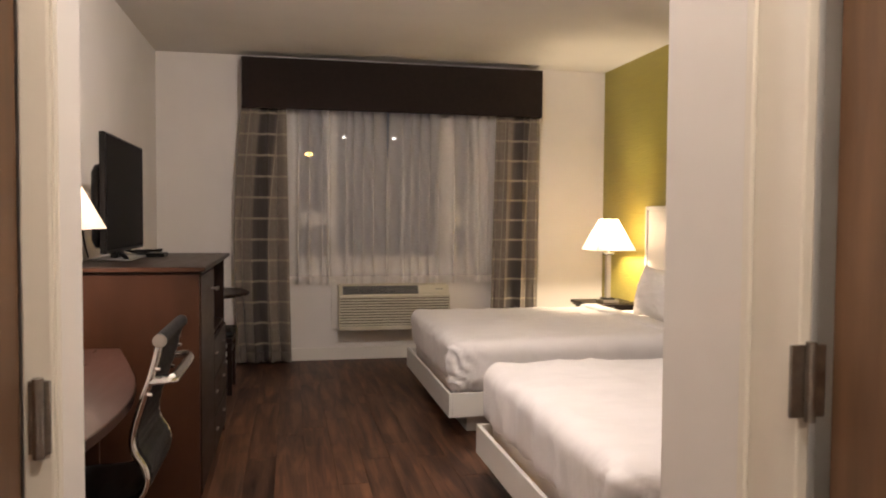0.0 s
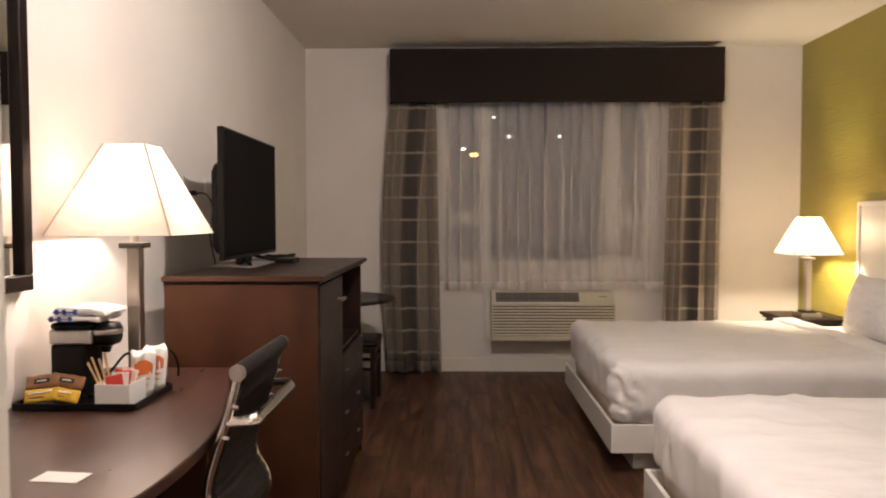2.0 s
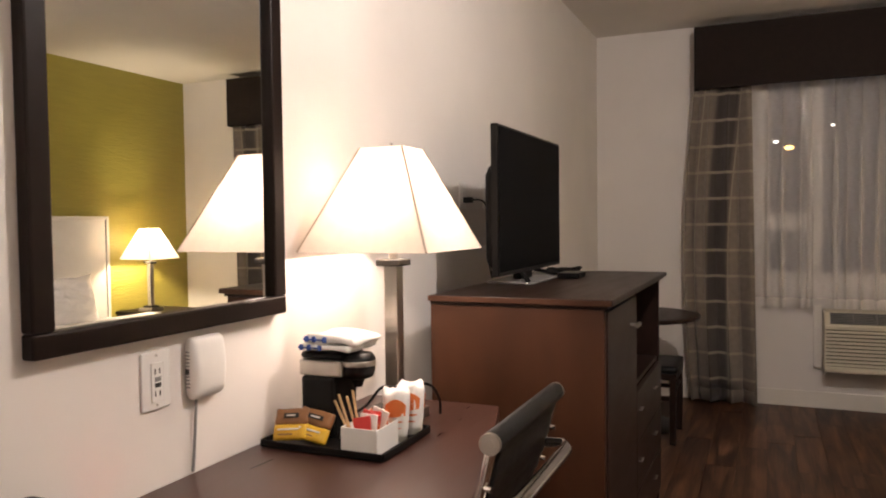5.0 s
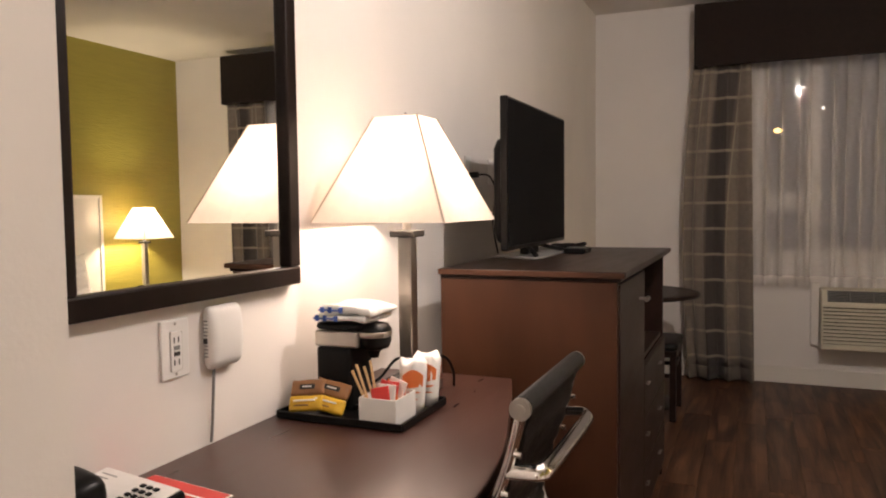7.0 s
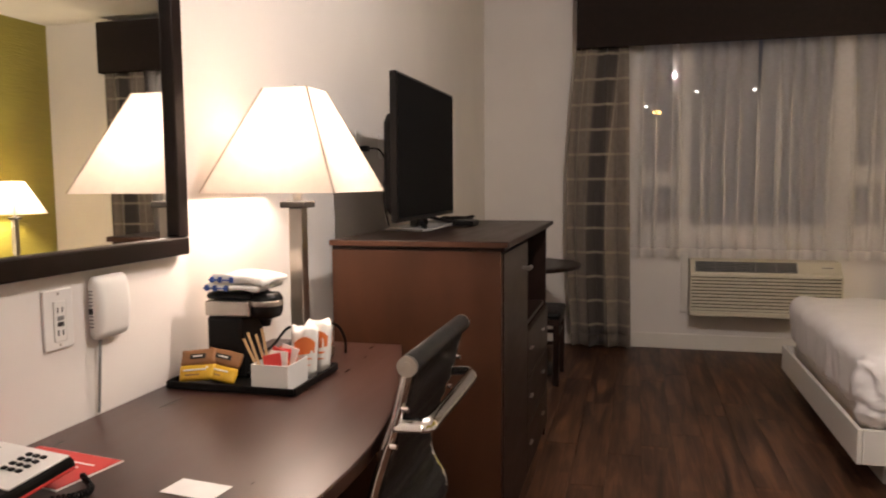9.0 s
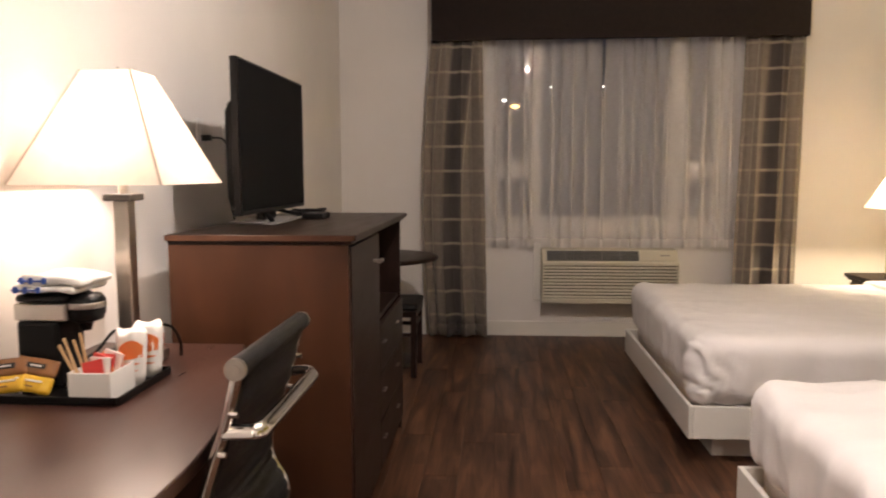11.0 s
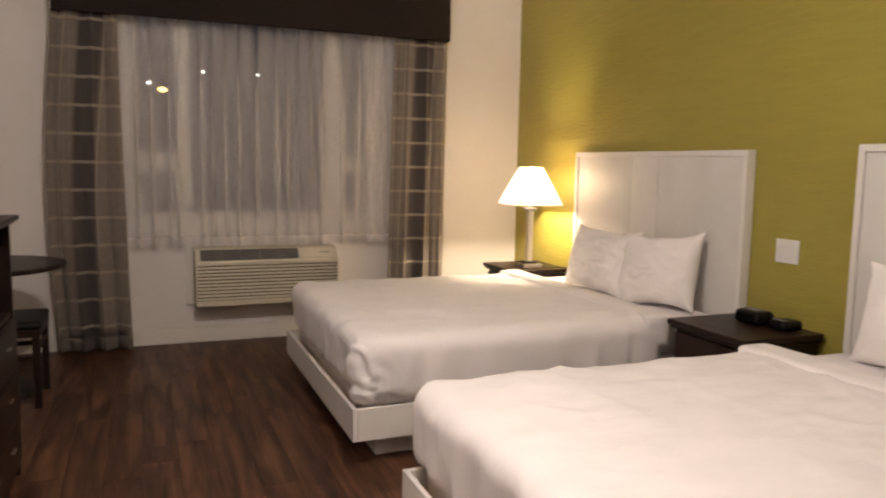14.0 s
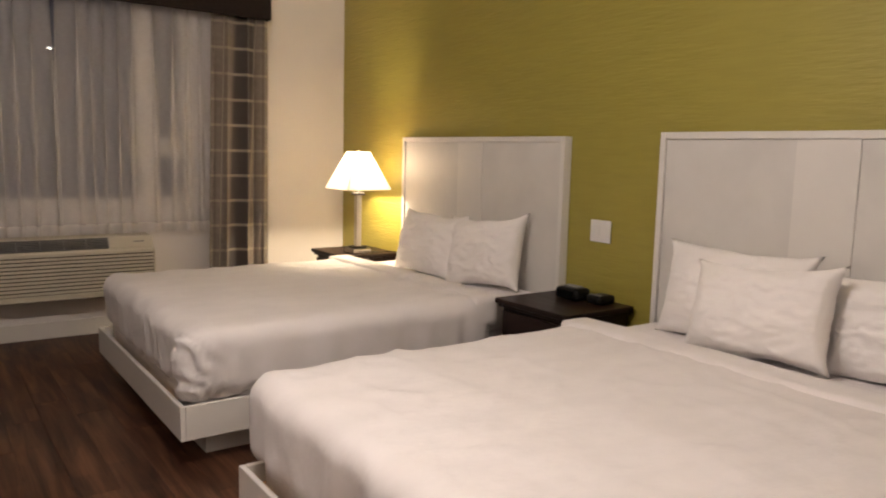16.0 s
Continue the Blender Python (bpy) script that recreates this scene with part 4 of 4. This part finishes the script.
# ---- mirror, socket, wall device ----
mi = thing("wall_mirror", XL, 2.573, 1.098, "framed wall mirror with dark wood frame over the desk", "mirror")
MY0, MY1, MZ0, MZ1, FW = 2.213, 2.963, 1.096, 2.02, 0.047
for n, b in (("frame_bottom", (MY0, MY1, MZ0, MZ0 + FW)), ("frame_top", (MY0, MY1, MZ1 - FW, MZ1)), ("frame_near", (MY0, MY0 + FW, MZ0 + FW + 0.0005, MZ1 - FW - 0.0005)), ("frame_far", (MY1 - FW, MY1, MZ0 + FW + 0.0005, MZ1 - FW - 0.0005))):
    part("frame_rail", box(XL + 0.001, XL + 0.034, b[0], b[1], b[2], b[3], 0.005), M_FRAME, mi, "dark wood frame rail")
bm = box(-0.002, 0.002, (MY0 - MY1) / 2 + FW - 0.004, (MY1 - MY0) / 2 - FW + 0.004, MZ0 + FW - 0.004, MZ1 - FW + 0.004)
bm.transform(Matrix.Translation((XL + 0.013, (MY0 + MY1) / 2, 0)) @ Matrix.Rotation(radians(-0.05), 4, "Z"))
part("glass", bm, M_MIRROR, mi, "mirror glass")
ou = thing("power_outlet", XL, 2.523, 0.996, "white wall outlet plate with two sockets", "outlet")
part("plate", box(XL + 0.0005, XL + 0.007, 2.482, 2.564, 0.937, 1.063, 0.003), M_PLASTIC, ou)
insert = part("insert", box(XL + 0.0075, XL + 0.010, 2.506, 2.540, 0.953, 1.039, 0.002), M_PLASTIC, ou)
for z in (0.972, 1.020):
    for y in (2.516, 2.529):
        part("slot", box(XL + 0.0102, XL + 0.0108, y - 0.0015, y + 0.0015, z - 0.006, z + 0.006), M_DARK, insert)
for z in (0.990, 1.003):
    part("button", box(XL + 0.0102, XL + 0.012, 2.515, 2.531, z - 0.0045, z + 0.0045), M_DARK if z < 1 else M_GREY, insert)
for z in (0.946, 1.054):
    part("screw", rod((XL + 0.007, 2.523, z), (XL + 0.0082, 2.523, z), 0.003, seg=8), M_STEEL, ou)
wd = thing("wall_device", XL, 2.665, 1.0, "white rounded network box on the wall", "network box")
part("shell", soft_box((XL + 0.001, 2.610, 0.935), (XL + 0.033, 2.722, 1.078), (0.012, 0.014, 0.02), 0.007, lambda p, o: Vector((0.010 * math.cos(3.0 * (p.z - 1.006) / 0.143) * max(0, o.x) - 0.006, 0, 0)) if o.x > 0 else Vector((0, 0, 0))), M_PLASTIC, wd, smooth=True)
for i in range(11):
    part("vent", box(XL + 0.009, XL + 0.019, 2.6085, 2.6105, 0.965 + i * 0.008, 0.968 + i * 0.008), M_GREY, wd)
part("port", box(XL + 0.008, XL + 0.018, 2.6080, 2.6102, 0.995, 1.008), M_DARK, wd)
part("cord", tube(smooth_line([(XL + 0.012, 2.636, 0.937), (XL + 0.010, 2.634, 0.88), (XL + 0.007, 2.630, 0.80), (XL + 0.007, 2.626, 0.768)]), 0.0035, 8), M_GREY, wd, smooth=True)

# ---- on the desk ----
tray = thing("serving_tray", -0.88, 2.98, 0.765, "black plastic tray holding coffee things on the desk", "tray")
TX0, TX1, TY0, TY1 = -1.050, -0.705, 2.852, 3.120
part("tray_floor", box(TX0, TX1, TY0, TY1, 0.7655, 0.772, 0.002), M_BLACK, tray)
for b in ((TX0 - 0.003, TX1 + 0.003, TY0 - 0.006, TY0 - 0.0005), (TX0 - 0.003, TX1 + 0.003, TY1 + 0.0005, TY1 + 0.006), (TX0 - 0.006, TX0 - 0.0005, TY0, TY1), (TX1 + 0.0005, TX1 + 0.006, TY0, TY1)):
    part("rim", box(*b, 0.7655, 0.784, 0.002), M_BLACK, tray)
cm = thing("coffee_maker", -0.93, 3.0, 0.772, "black and steel single-cup coffee maker on a tray", "coffee maker")
part("body", box(-0.995, -0.892, 2.945, 3.065, 0.7725, 0.935, 0.010), M_BLACK, cm)
part("foot", box(-0.8915, -0.822, 2.955, 3.050, 0.7725, 0.786, 0.004), M_BLACK, cm)
part("band", box(-0.997, -0.870, 2.942, 3.068, 0.9355, 0.978, 0.006), M_STEEL, cm, "brushed steel band")
part("lid", soft_box((-0.998, 2.940, 0.9785), (-0.866, 3.070, 0.999), (0.02, 0.02, 0.008), 0.015), M_BLACK, cm, smooth=True)
hd = part("brew_head", lathe([(0.02, 0.925), (0.040, 0.932), (0.046, 0.948), (0.047, 0.980), (0.038, 0.993), (0.01, 0.997)], -0.852, 3.0), M_BLACK, cm, smooth=True)
part("head_trim", lathe([(0.0478, 0.962), (0.0484, 0.964), (0.0484, 0.974), (0.0478, 0.976)], -0.852, 3.0), M_STEEL, hd, smooth=True)
part("spout", rod((-0.852, 3.0, 0.905), (-0.852, 3.0, 0.9245), 0.012, 0.018, 14), M_BLACK, hd)
part("cable", tube(smooth_line([(-0.93, 3.065, 0.80), (-0.90, 3.12, 0.82), (-0.86, 3.14, 0.87), (-0.82, 3.14, 0.875), (-0.78, 3.16, 0.885), (-0.745, 3.22, 0.87), (-0.74, 3.27, 0.82), (-0.75, 3.30, 0.770)]), 0.004, 8), M_BLACK, cm, smooth=True)
for i, (z, dx, dy) in enumerate(((1.0015, 0.0, 0.0), (1.0225, 0.012, 0.006))):
    tw = thing("folded_towel", -0.92, 3.0, z, "folded white kitchen towel with blue stripes on the coffee maker", "towel", "folded towels")

    def wob(p, o, s=i):
        sag = -0.30 * max(0, p.x + 0.875) - 0.16 * max(0, -0.975 - p.x)
        return Vector((0.010 * noise.noise(p * 14 + Vector((s, 0, 0))), 0.007 * noise.noise(p * 16), o.z * 0.009 * noise.noise(p * 13 + Vector((0, s, 0))) + sag * (0.5 if s else 0.1)))

    part("cloth", soft_box((-0.995 + dx, 2.932 + dy, z), (-0.838 + dx, 3.085, z + 0.022), (0.010, 0.011, 0.010), 0.008, wob), M_TOWEL, tw, smooth=True)
    for a in (-0.985, -0.962, -0.930):
        part("stripe", box(a + dx, a + 0.010 + dx, 2.9275 + dy, 2.9335 + dy, z + 0.003, z + 0.018, 0.001), M_BLUE, tw, "blue woven stripe")
    part("stripe", box(-0.990 + dx, -0.925 + dx, 2.9270 + dy, 2.9330 + dy, z + 0.008, z + 0.012, 0.001), M_BLUE, tw, "blue woven stripe")
cd = thing("condiment_box", -0.765, 2.92, 0.772, "white caddy box of sugar and stir sticks on the tray", "caddy")
CX0, CX1, CY0, CY1 = -0.822, -0.722, 2.860, 2.975
for b in ((CX0, CX1, CY0, CY0 + 0.003), (CX0, CX1, CY1 - 0.003, CY1), (CX0, CX0 + 0.003, CY0 + 0.0035, CY1 - 0.0035), (CX1 - 0.003, CX1, CY0 + 0.0035, CY1 - 0.0035)):
    part("wall", box(*b, 0.7725, 0.836, 0.001), M_PLASTIC, cd)
part("floor_plate", box(CX0 + 0.0035, CX1 - 0.0035, CY0 + 0.0035, CY1 - 0.0035, 0.7725, 0.776), M_PLASTIC, cd)
for i, (x, y, lx, ly) in enumerate(((-0.795, 2.885, -0.055, -0.005), (-0.785, 2.895, -0.042, 0.005), (-0.790, 2.88, -0.048, 0.0), (-0.780, 2.89, -0.030, 0.01))):
    s = whole("stir_stick", tube([Vector((x, y, 0.778)), Vector((x + lx, y + ly, 0.895 + 0.008 * i))], 0.0036, 6, flat=0.4), M_STICK, "birch wood stir stick in the white box", "stir stick", "", False, "stir sticks")
for i in range(8):
    y = 2.885 + i * 0.010
    m = Matrix.Translation((-0.773 + 0.008 * (i % 2), y, 0.822)) @ Matrix.Rotation(radians(-14 + 7 * (i % 4)), 4, "X") @ Matrix.Rotation(radians(16 * (i % 3) - 14), 4, "Y")
    bm = box(-0.024, 0.024, -0.002, 0.002, -0.036, 0.036 + 0.006 * (i % 3), 0.0015)
    bm.transform(m)
    whole("sugar_packet", bm, (M_RED, M_PAPER, M_RED, M_ORANGE)[i % 4], ("red", "white", "red", "orange")[i % 4] + " paper sugar packet standing in the white box", "packet", "", False, "sugar packets")
for i, (x, y, t) in enumerate(((-0.742, 3.005, 24), (-0.738, 3.082, -8))):
    cp = thing("wrapped_cup", x, y, 0.772, "paper cup in white and orange wrapping on the tray", "cup", "wrapped cups")

    def crease(bm, cx=x, cy=y, turn=t):
        """Film wrap pulled square round the cup, bunched at the top."""
        for q in bm.verts:
            dx, dy = q.co.x - cx, q.co.y - cy
            a = math.atan2(dy, dx) - radians(turn)
            sq = 1 + 0.10 * abs(math.cos(2 * a)) ** 0.5 * -1 + 0.07
            top = max(0, (q.co.z - 0.885) / 0.02)
            sq *= 1 + 0.10 * top * math.sin(7 * a)
            wr = 0.0022 * noise.noise(Vector((a * 3, q.co.z * 40, turn)))
            n = max(1e-4, math.hypot(dx, dy))
            q.co.x, q.co.y = cx + dx * sq + dx / n * wr, cy + dy * sq + dy / n * wr
            q.co.z += top * 0.006 * math.sin(3 * a + turn)
        return bm

    part("wrapped_body", crease(lathe([(0.027, 0.7725), (0.030, 0.80), (0.0325, 0.83), (0.035, 0.86), (0.037, 0.885), (0.036, 0.898), (0.030, 0.906), (0.018, 0.902), (0.006, 0.904)], x, y, 36)), M_PAPER, cp, smooth=True)
    for a0, a1, z0, z1 in ((250, 335, 0.838, 0.884), (20, 110, 0.838, 0.880), (262, 325, 0.822, 0.830), (268, 320, 0.806, 0.812)):
        bm = bmesh.new()
        rows = []
        for k in range(9):
            a = radians(a0 + (a1 - a0) * k / 8)
            cut = 0.35 * math.sin(math.pi * k / 8) * (z1 - z0)
            rows.append([bm.verts.new((x + (rr + 0.0012) * math.cos(a), y + (rr + 0.0012) * math.sin(a), z)) for z, rr in ((z0 + 0.004 * k / 8, 0.0325 + (z0 - 0.83) * 0.08), (z1 - 0.3 * (z1 - z0) + cut, 0.0325 + (z1 - 0.83) * 0.08))])
        for p, q in zip(rows, rows[1:]):
            bm.faces.new((p[0], q[0], q[1], p[1]))
        part("printed_band", crease(bm), M_ORANGE, cp, "orange print on the wrapping", True)
for i, (x, t, roll_) in enumerate(((-0.988, 4, -7), (-0.940, 12, 12))):
    pk = thing("coffee_packet", x, 2.88, 0.772, "yellow and brown foil coffee packet leaning on the machine", "packet", "coffee packets")
    m = Matrix.Translation((x, 2.882 + 0.012 * i, 0.779)) @ Matrix.Rotation(radians(t), 4, "Z") @ Matrix.Rotation(radians(-30), 4, "X") @ Matrix.Rotation(radians(roll_), 4, "Y")

    def pouch(z0, z1):
        bm = soft_box((-0.048, -0.008, z0), (0.048, 0.008, z1), (0.006, 0.007, 0.003), 0.007, lambda p, o: Vector((0, 0.005 * noise.noise(p * 38 + Vector((i * 7, 0, 0))), 0.002 * noise.noise(p * 60))))
        bm.transform(m)
        return bm

    part("lower_foil", pouch(0.0, 0.040), M_YELLOW, pk, "yellow lower half", True)
    part("upper_foil", pouch(0.0402, 0.082), M_BROWN, pk, "brown upper half", True)
    for nm, a, c, z0, z1, mt in (("mark", -0.020, 0.022, 0.056, 0.068, M_DARK), ("mark", -0.012, 0.014, 0.060, 0.0635, M_PAPER), ("print_line", -0.034, 0.026, 0.024, 0.028, M_PAPER), ("print_line", -0.030, 0.010, 0.012, 0.015, M_BROWN)):
        dep = -0.0128 if mt is M_PAPER else -0.0122
        bm = box(a, c, dep, -0.0085, z0, z1, 0.0004)
        bm.transform(m)
        part(nm, bm, mt, pk)

# desk phone, brochure, note card
ph = thing("desk_phone", -0.95, 2.24, 0.765, "black desk phone with white keypad face on the desk", "phone")
PM = Matrix.Translation((-0.965, 2.218, 0.767)) @ Matrix.Rotation(radians(-10), 4, "Z") @ Matrix.Rotation(radians(9), 4, "X")


def tilted(bm):
    bm.transform(PM)
    return bm


part("base", tilted(box(-0.112, 0.118, -0.095, 0.090, 0.010, 0.036, 0.008)), M_BLACK, ph)
part("red_skirt", tilted(box(-0.060, 0.1195, -0.022, 0.086, 0.014, 0.020, 0.002)), M_RED, ph, "dark red strip")
face = part("face_plate", tilted(box(-0.098, 0.112, -0.030, 0.084, 0.0362, 0.0395, 0.0015)), M_PAPER, ph, "white keypad face")
for r in range(4):
    for c in range(3):
        x, y = 0.040 + c * 0.018, 0.062 - r * 0.0155
        part("key", tilted(box(x - 0.0058, x + 0.0058, y - 0.0042, y + 0.0042, 0.0396, 0.0435, 0.0015)), M_BLACK, face)
for k in range(3):
    part("print_line", tilted(box(-0.085, -0.04 - 0.01 * k, 0.064 - 0.012 * k, 0.0665 - 0.012 * k, 0.0396, 0.0399)), M_GREY, face)
part("handset", tilted(soft_box((-0.112, -0.072, 0.040), (0.050, 0.002, 0.100), (0.028, 0.026, 0.024), 0.009, lambda p, o: Vector((0, 0, 0.010 * math.cos(34 * (p.x + 0.025)) * (1 if p.z < 0.055 else 0.4))))), M_BLACK, ph, smooth=True)
coil = [Vector((-0.815 + 0.035 * math.sin(q * 0.035) + 0.006 * math.cos(q * 1.1), 2.20 + 0.0009 * q, 0.774 + 0.006 * math.sin(q * 1.1))) for q in range(110)]
part("coiled_cord", tube(coil, 0.002, 5), M_BLACK, ph, smooth=True)
bro = thing("brochure", -0.95, 2.34, 0.765, "red folded paper brochure lying under the phone", "brochure")
for z, m, g in ((0.7645, M_PAPER, 0.004), (0.7662, M_RED, 0.0)):
    bm = box(-0.105 - g, 0.105 + g, -0.07 - g, 0.07 + g, 0, 0.0014)
    bm.transform(Matrix.Translation((-0.945, 2.335, z)) @ Matrix.Rotation(radians(-8), 4, "Z"))
    part("sheet", bm, m, bro)
for k in range(2):
    bm = box(0.02, 0.08 - 0.02 * k, 0.028 - 0.018 * k, 0.034 - 0.018 * k, 0.0015, 0.0019)
    bm.transform(Matrix.Translation((-0.945, 2.335, 0.7662)) @ Matrix.Rotation(radians(-8), 4, "Z"))
    part("print_line", bm, M_PAPER, bro)
bm = box(-0.052, 0.052, -0.030, 0.030, 0.7646, 0.7654)
bm.transform(Matrix.Translation((-0.622, 2.312, 0)) @ Matrix.Rotation(radians(-6), 4, "Z"))
whole("note_card", bm, M_PAPER, "small white note card on the desk", "card")

# ---- round table and chair in the corner ----
rt = thing("round_table", -0.65, 6.22, 0, "dark round pedestal table in the window corner", "table")
part("tabletop", lathe([(0.38, 0.700), (0.398, 0.705), (0.402, 0.715), (0.398, 0.726), (0.38, 0.730), (0.01, 0.730)], -0.65, 6.22, 56), M_DKWOOD, rt, smooth=False)
part("pedestal", lathe([(0.05, 0.04), (0.045, 0.10), (0.035, 0.2), (0.035, 0.6), (0.06, 0.699)], -0.65, 6.22, 24), M_DARK, rt, smooth=True)
part("foot_disc", lathe([(0.26, 0.0), (0.26, 0.012), (0.20, 0.025), (0.05, 0.0395)], -0.65, 6.22, 40), M_DARK, rt, smooth=True)
dc = thing("wooden_chair", -0.55, 6.0, 0, "dark wooden chair with padded seat under the table", "chair")
part("seat", soft_box((-0.80, 5.80, 0.425), (-0.345, 6.23, 0.468), (0.02, 0.02, 0.018), 0.03), M_LEATHER, dc, "dark padded seat", True)
part("seat_frame", box(-0.79, -0.352, 5.81, 6.22, 0.385, 0.4248, 0.004), M_DKWOOD, dc)
for x, y in ((-0.392, 5.815), (-0.392, 6.178), (-0.785, 5.815), (-0.785, 6.178)):
    part("leg", box(x, x + 0.036, y, y + 0.036, 0, 0.3848, 0.004), M_DKWOOD, dc)
for a in (((-0.381, -0.366, 5.852, 6.177, 0.30, 0.325)), ((-0.774, -0.759, 5.852, 6.177, 0.30, 0.325)), ((-0.748, -0.393, 5.825, 5.84, 0.26, 0.285)), ((-0.748, -0.393, 6.19, 6.205, 0.26, 0.285))):
    part("stretcher", box(*a, 0.003), M_DKWOOD, dc)
for y in (5.815, 6.178):
    part("back_post", box(-0.785, -0.755, y, y + 0.036, 0.469, 0.69, 0.004), M_DKWOOD, dc)
part("back_rail", box(-0.780, -0.760, 5.852, 6.177, 0.60, 0.68, 0.004), M_DKWOOD, dc)


# ---- floor ----
whole("floor", box(XL - 0.1, XG + 0.1, -2.0, YW + 0.1, -0.10, -0.006), M_SUB, "red-brown wood-look plank floor", "floor", "structure")
floor = bpy.data.objects["floor"]
rng = random.Random(11)
PW, PL = 0.152, 1.22
plank_meshes = {}
for i in range(28):
    x0 = XL + i * PW
    y = -2.0 + rng.uniform(0, PL) - PL
    hall = -0.5 < x0 < 1.0
    start = -1.9 if hall else YS - 0.2
    while y < YW:
        a, b = max(y, start), min(y + PL, YW)
        if b - a > 0.03:
            key = round(b - a, 2)
            if key not in plank_meshes:
                me = bpy.data.meshes.new("plank")
                bm = box(-PW / 2 + 0.0006, PW / 2 - 0.0006, -key / 2 + 0.0006, key / 2 - 0.0006, -0.006, 0.0)
                bm.to_mesh(me)
                bm.free()
                me.materials.append(M_FLOOR)
                plank_meshes[key] = me
            o = new("plank", plank_meshes[key])
            o.location = (x0 + PW / 2, (a + b) / 2, 0)
            o.parent = floor
        y += PL
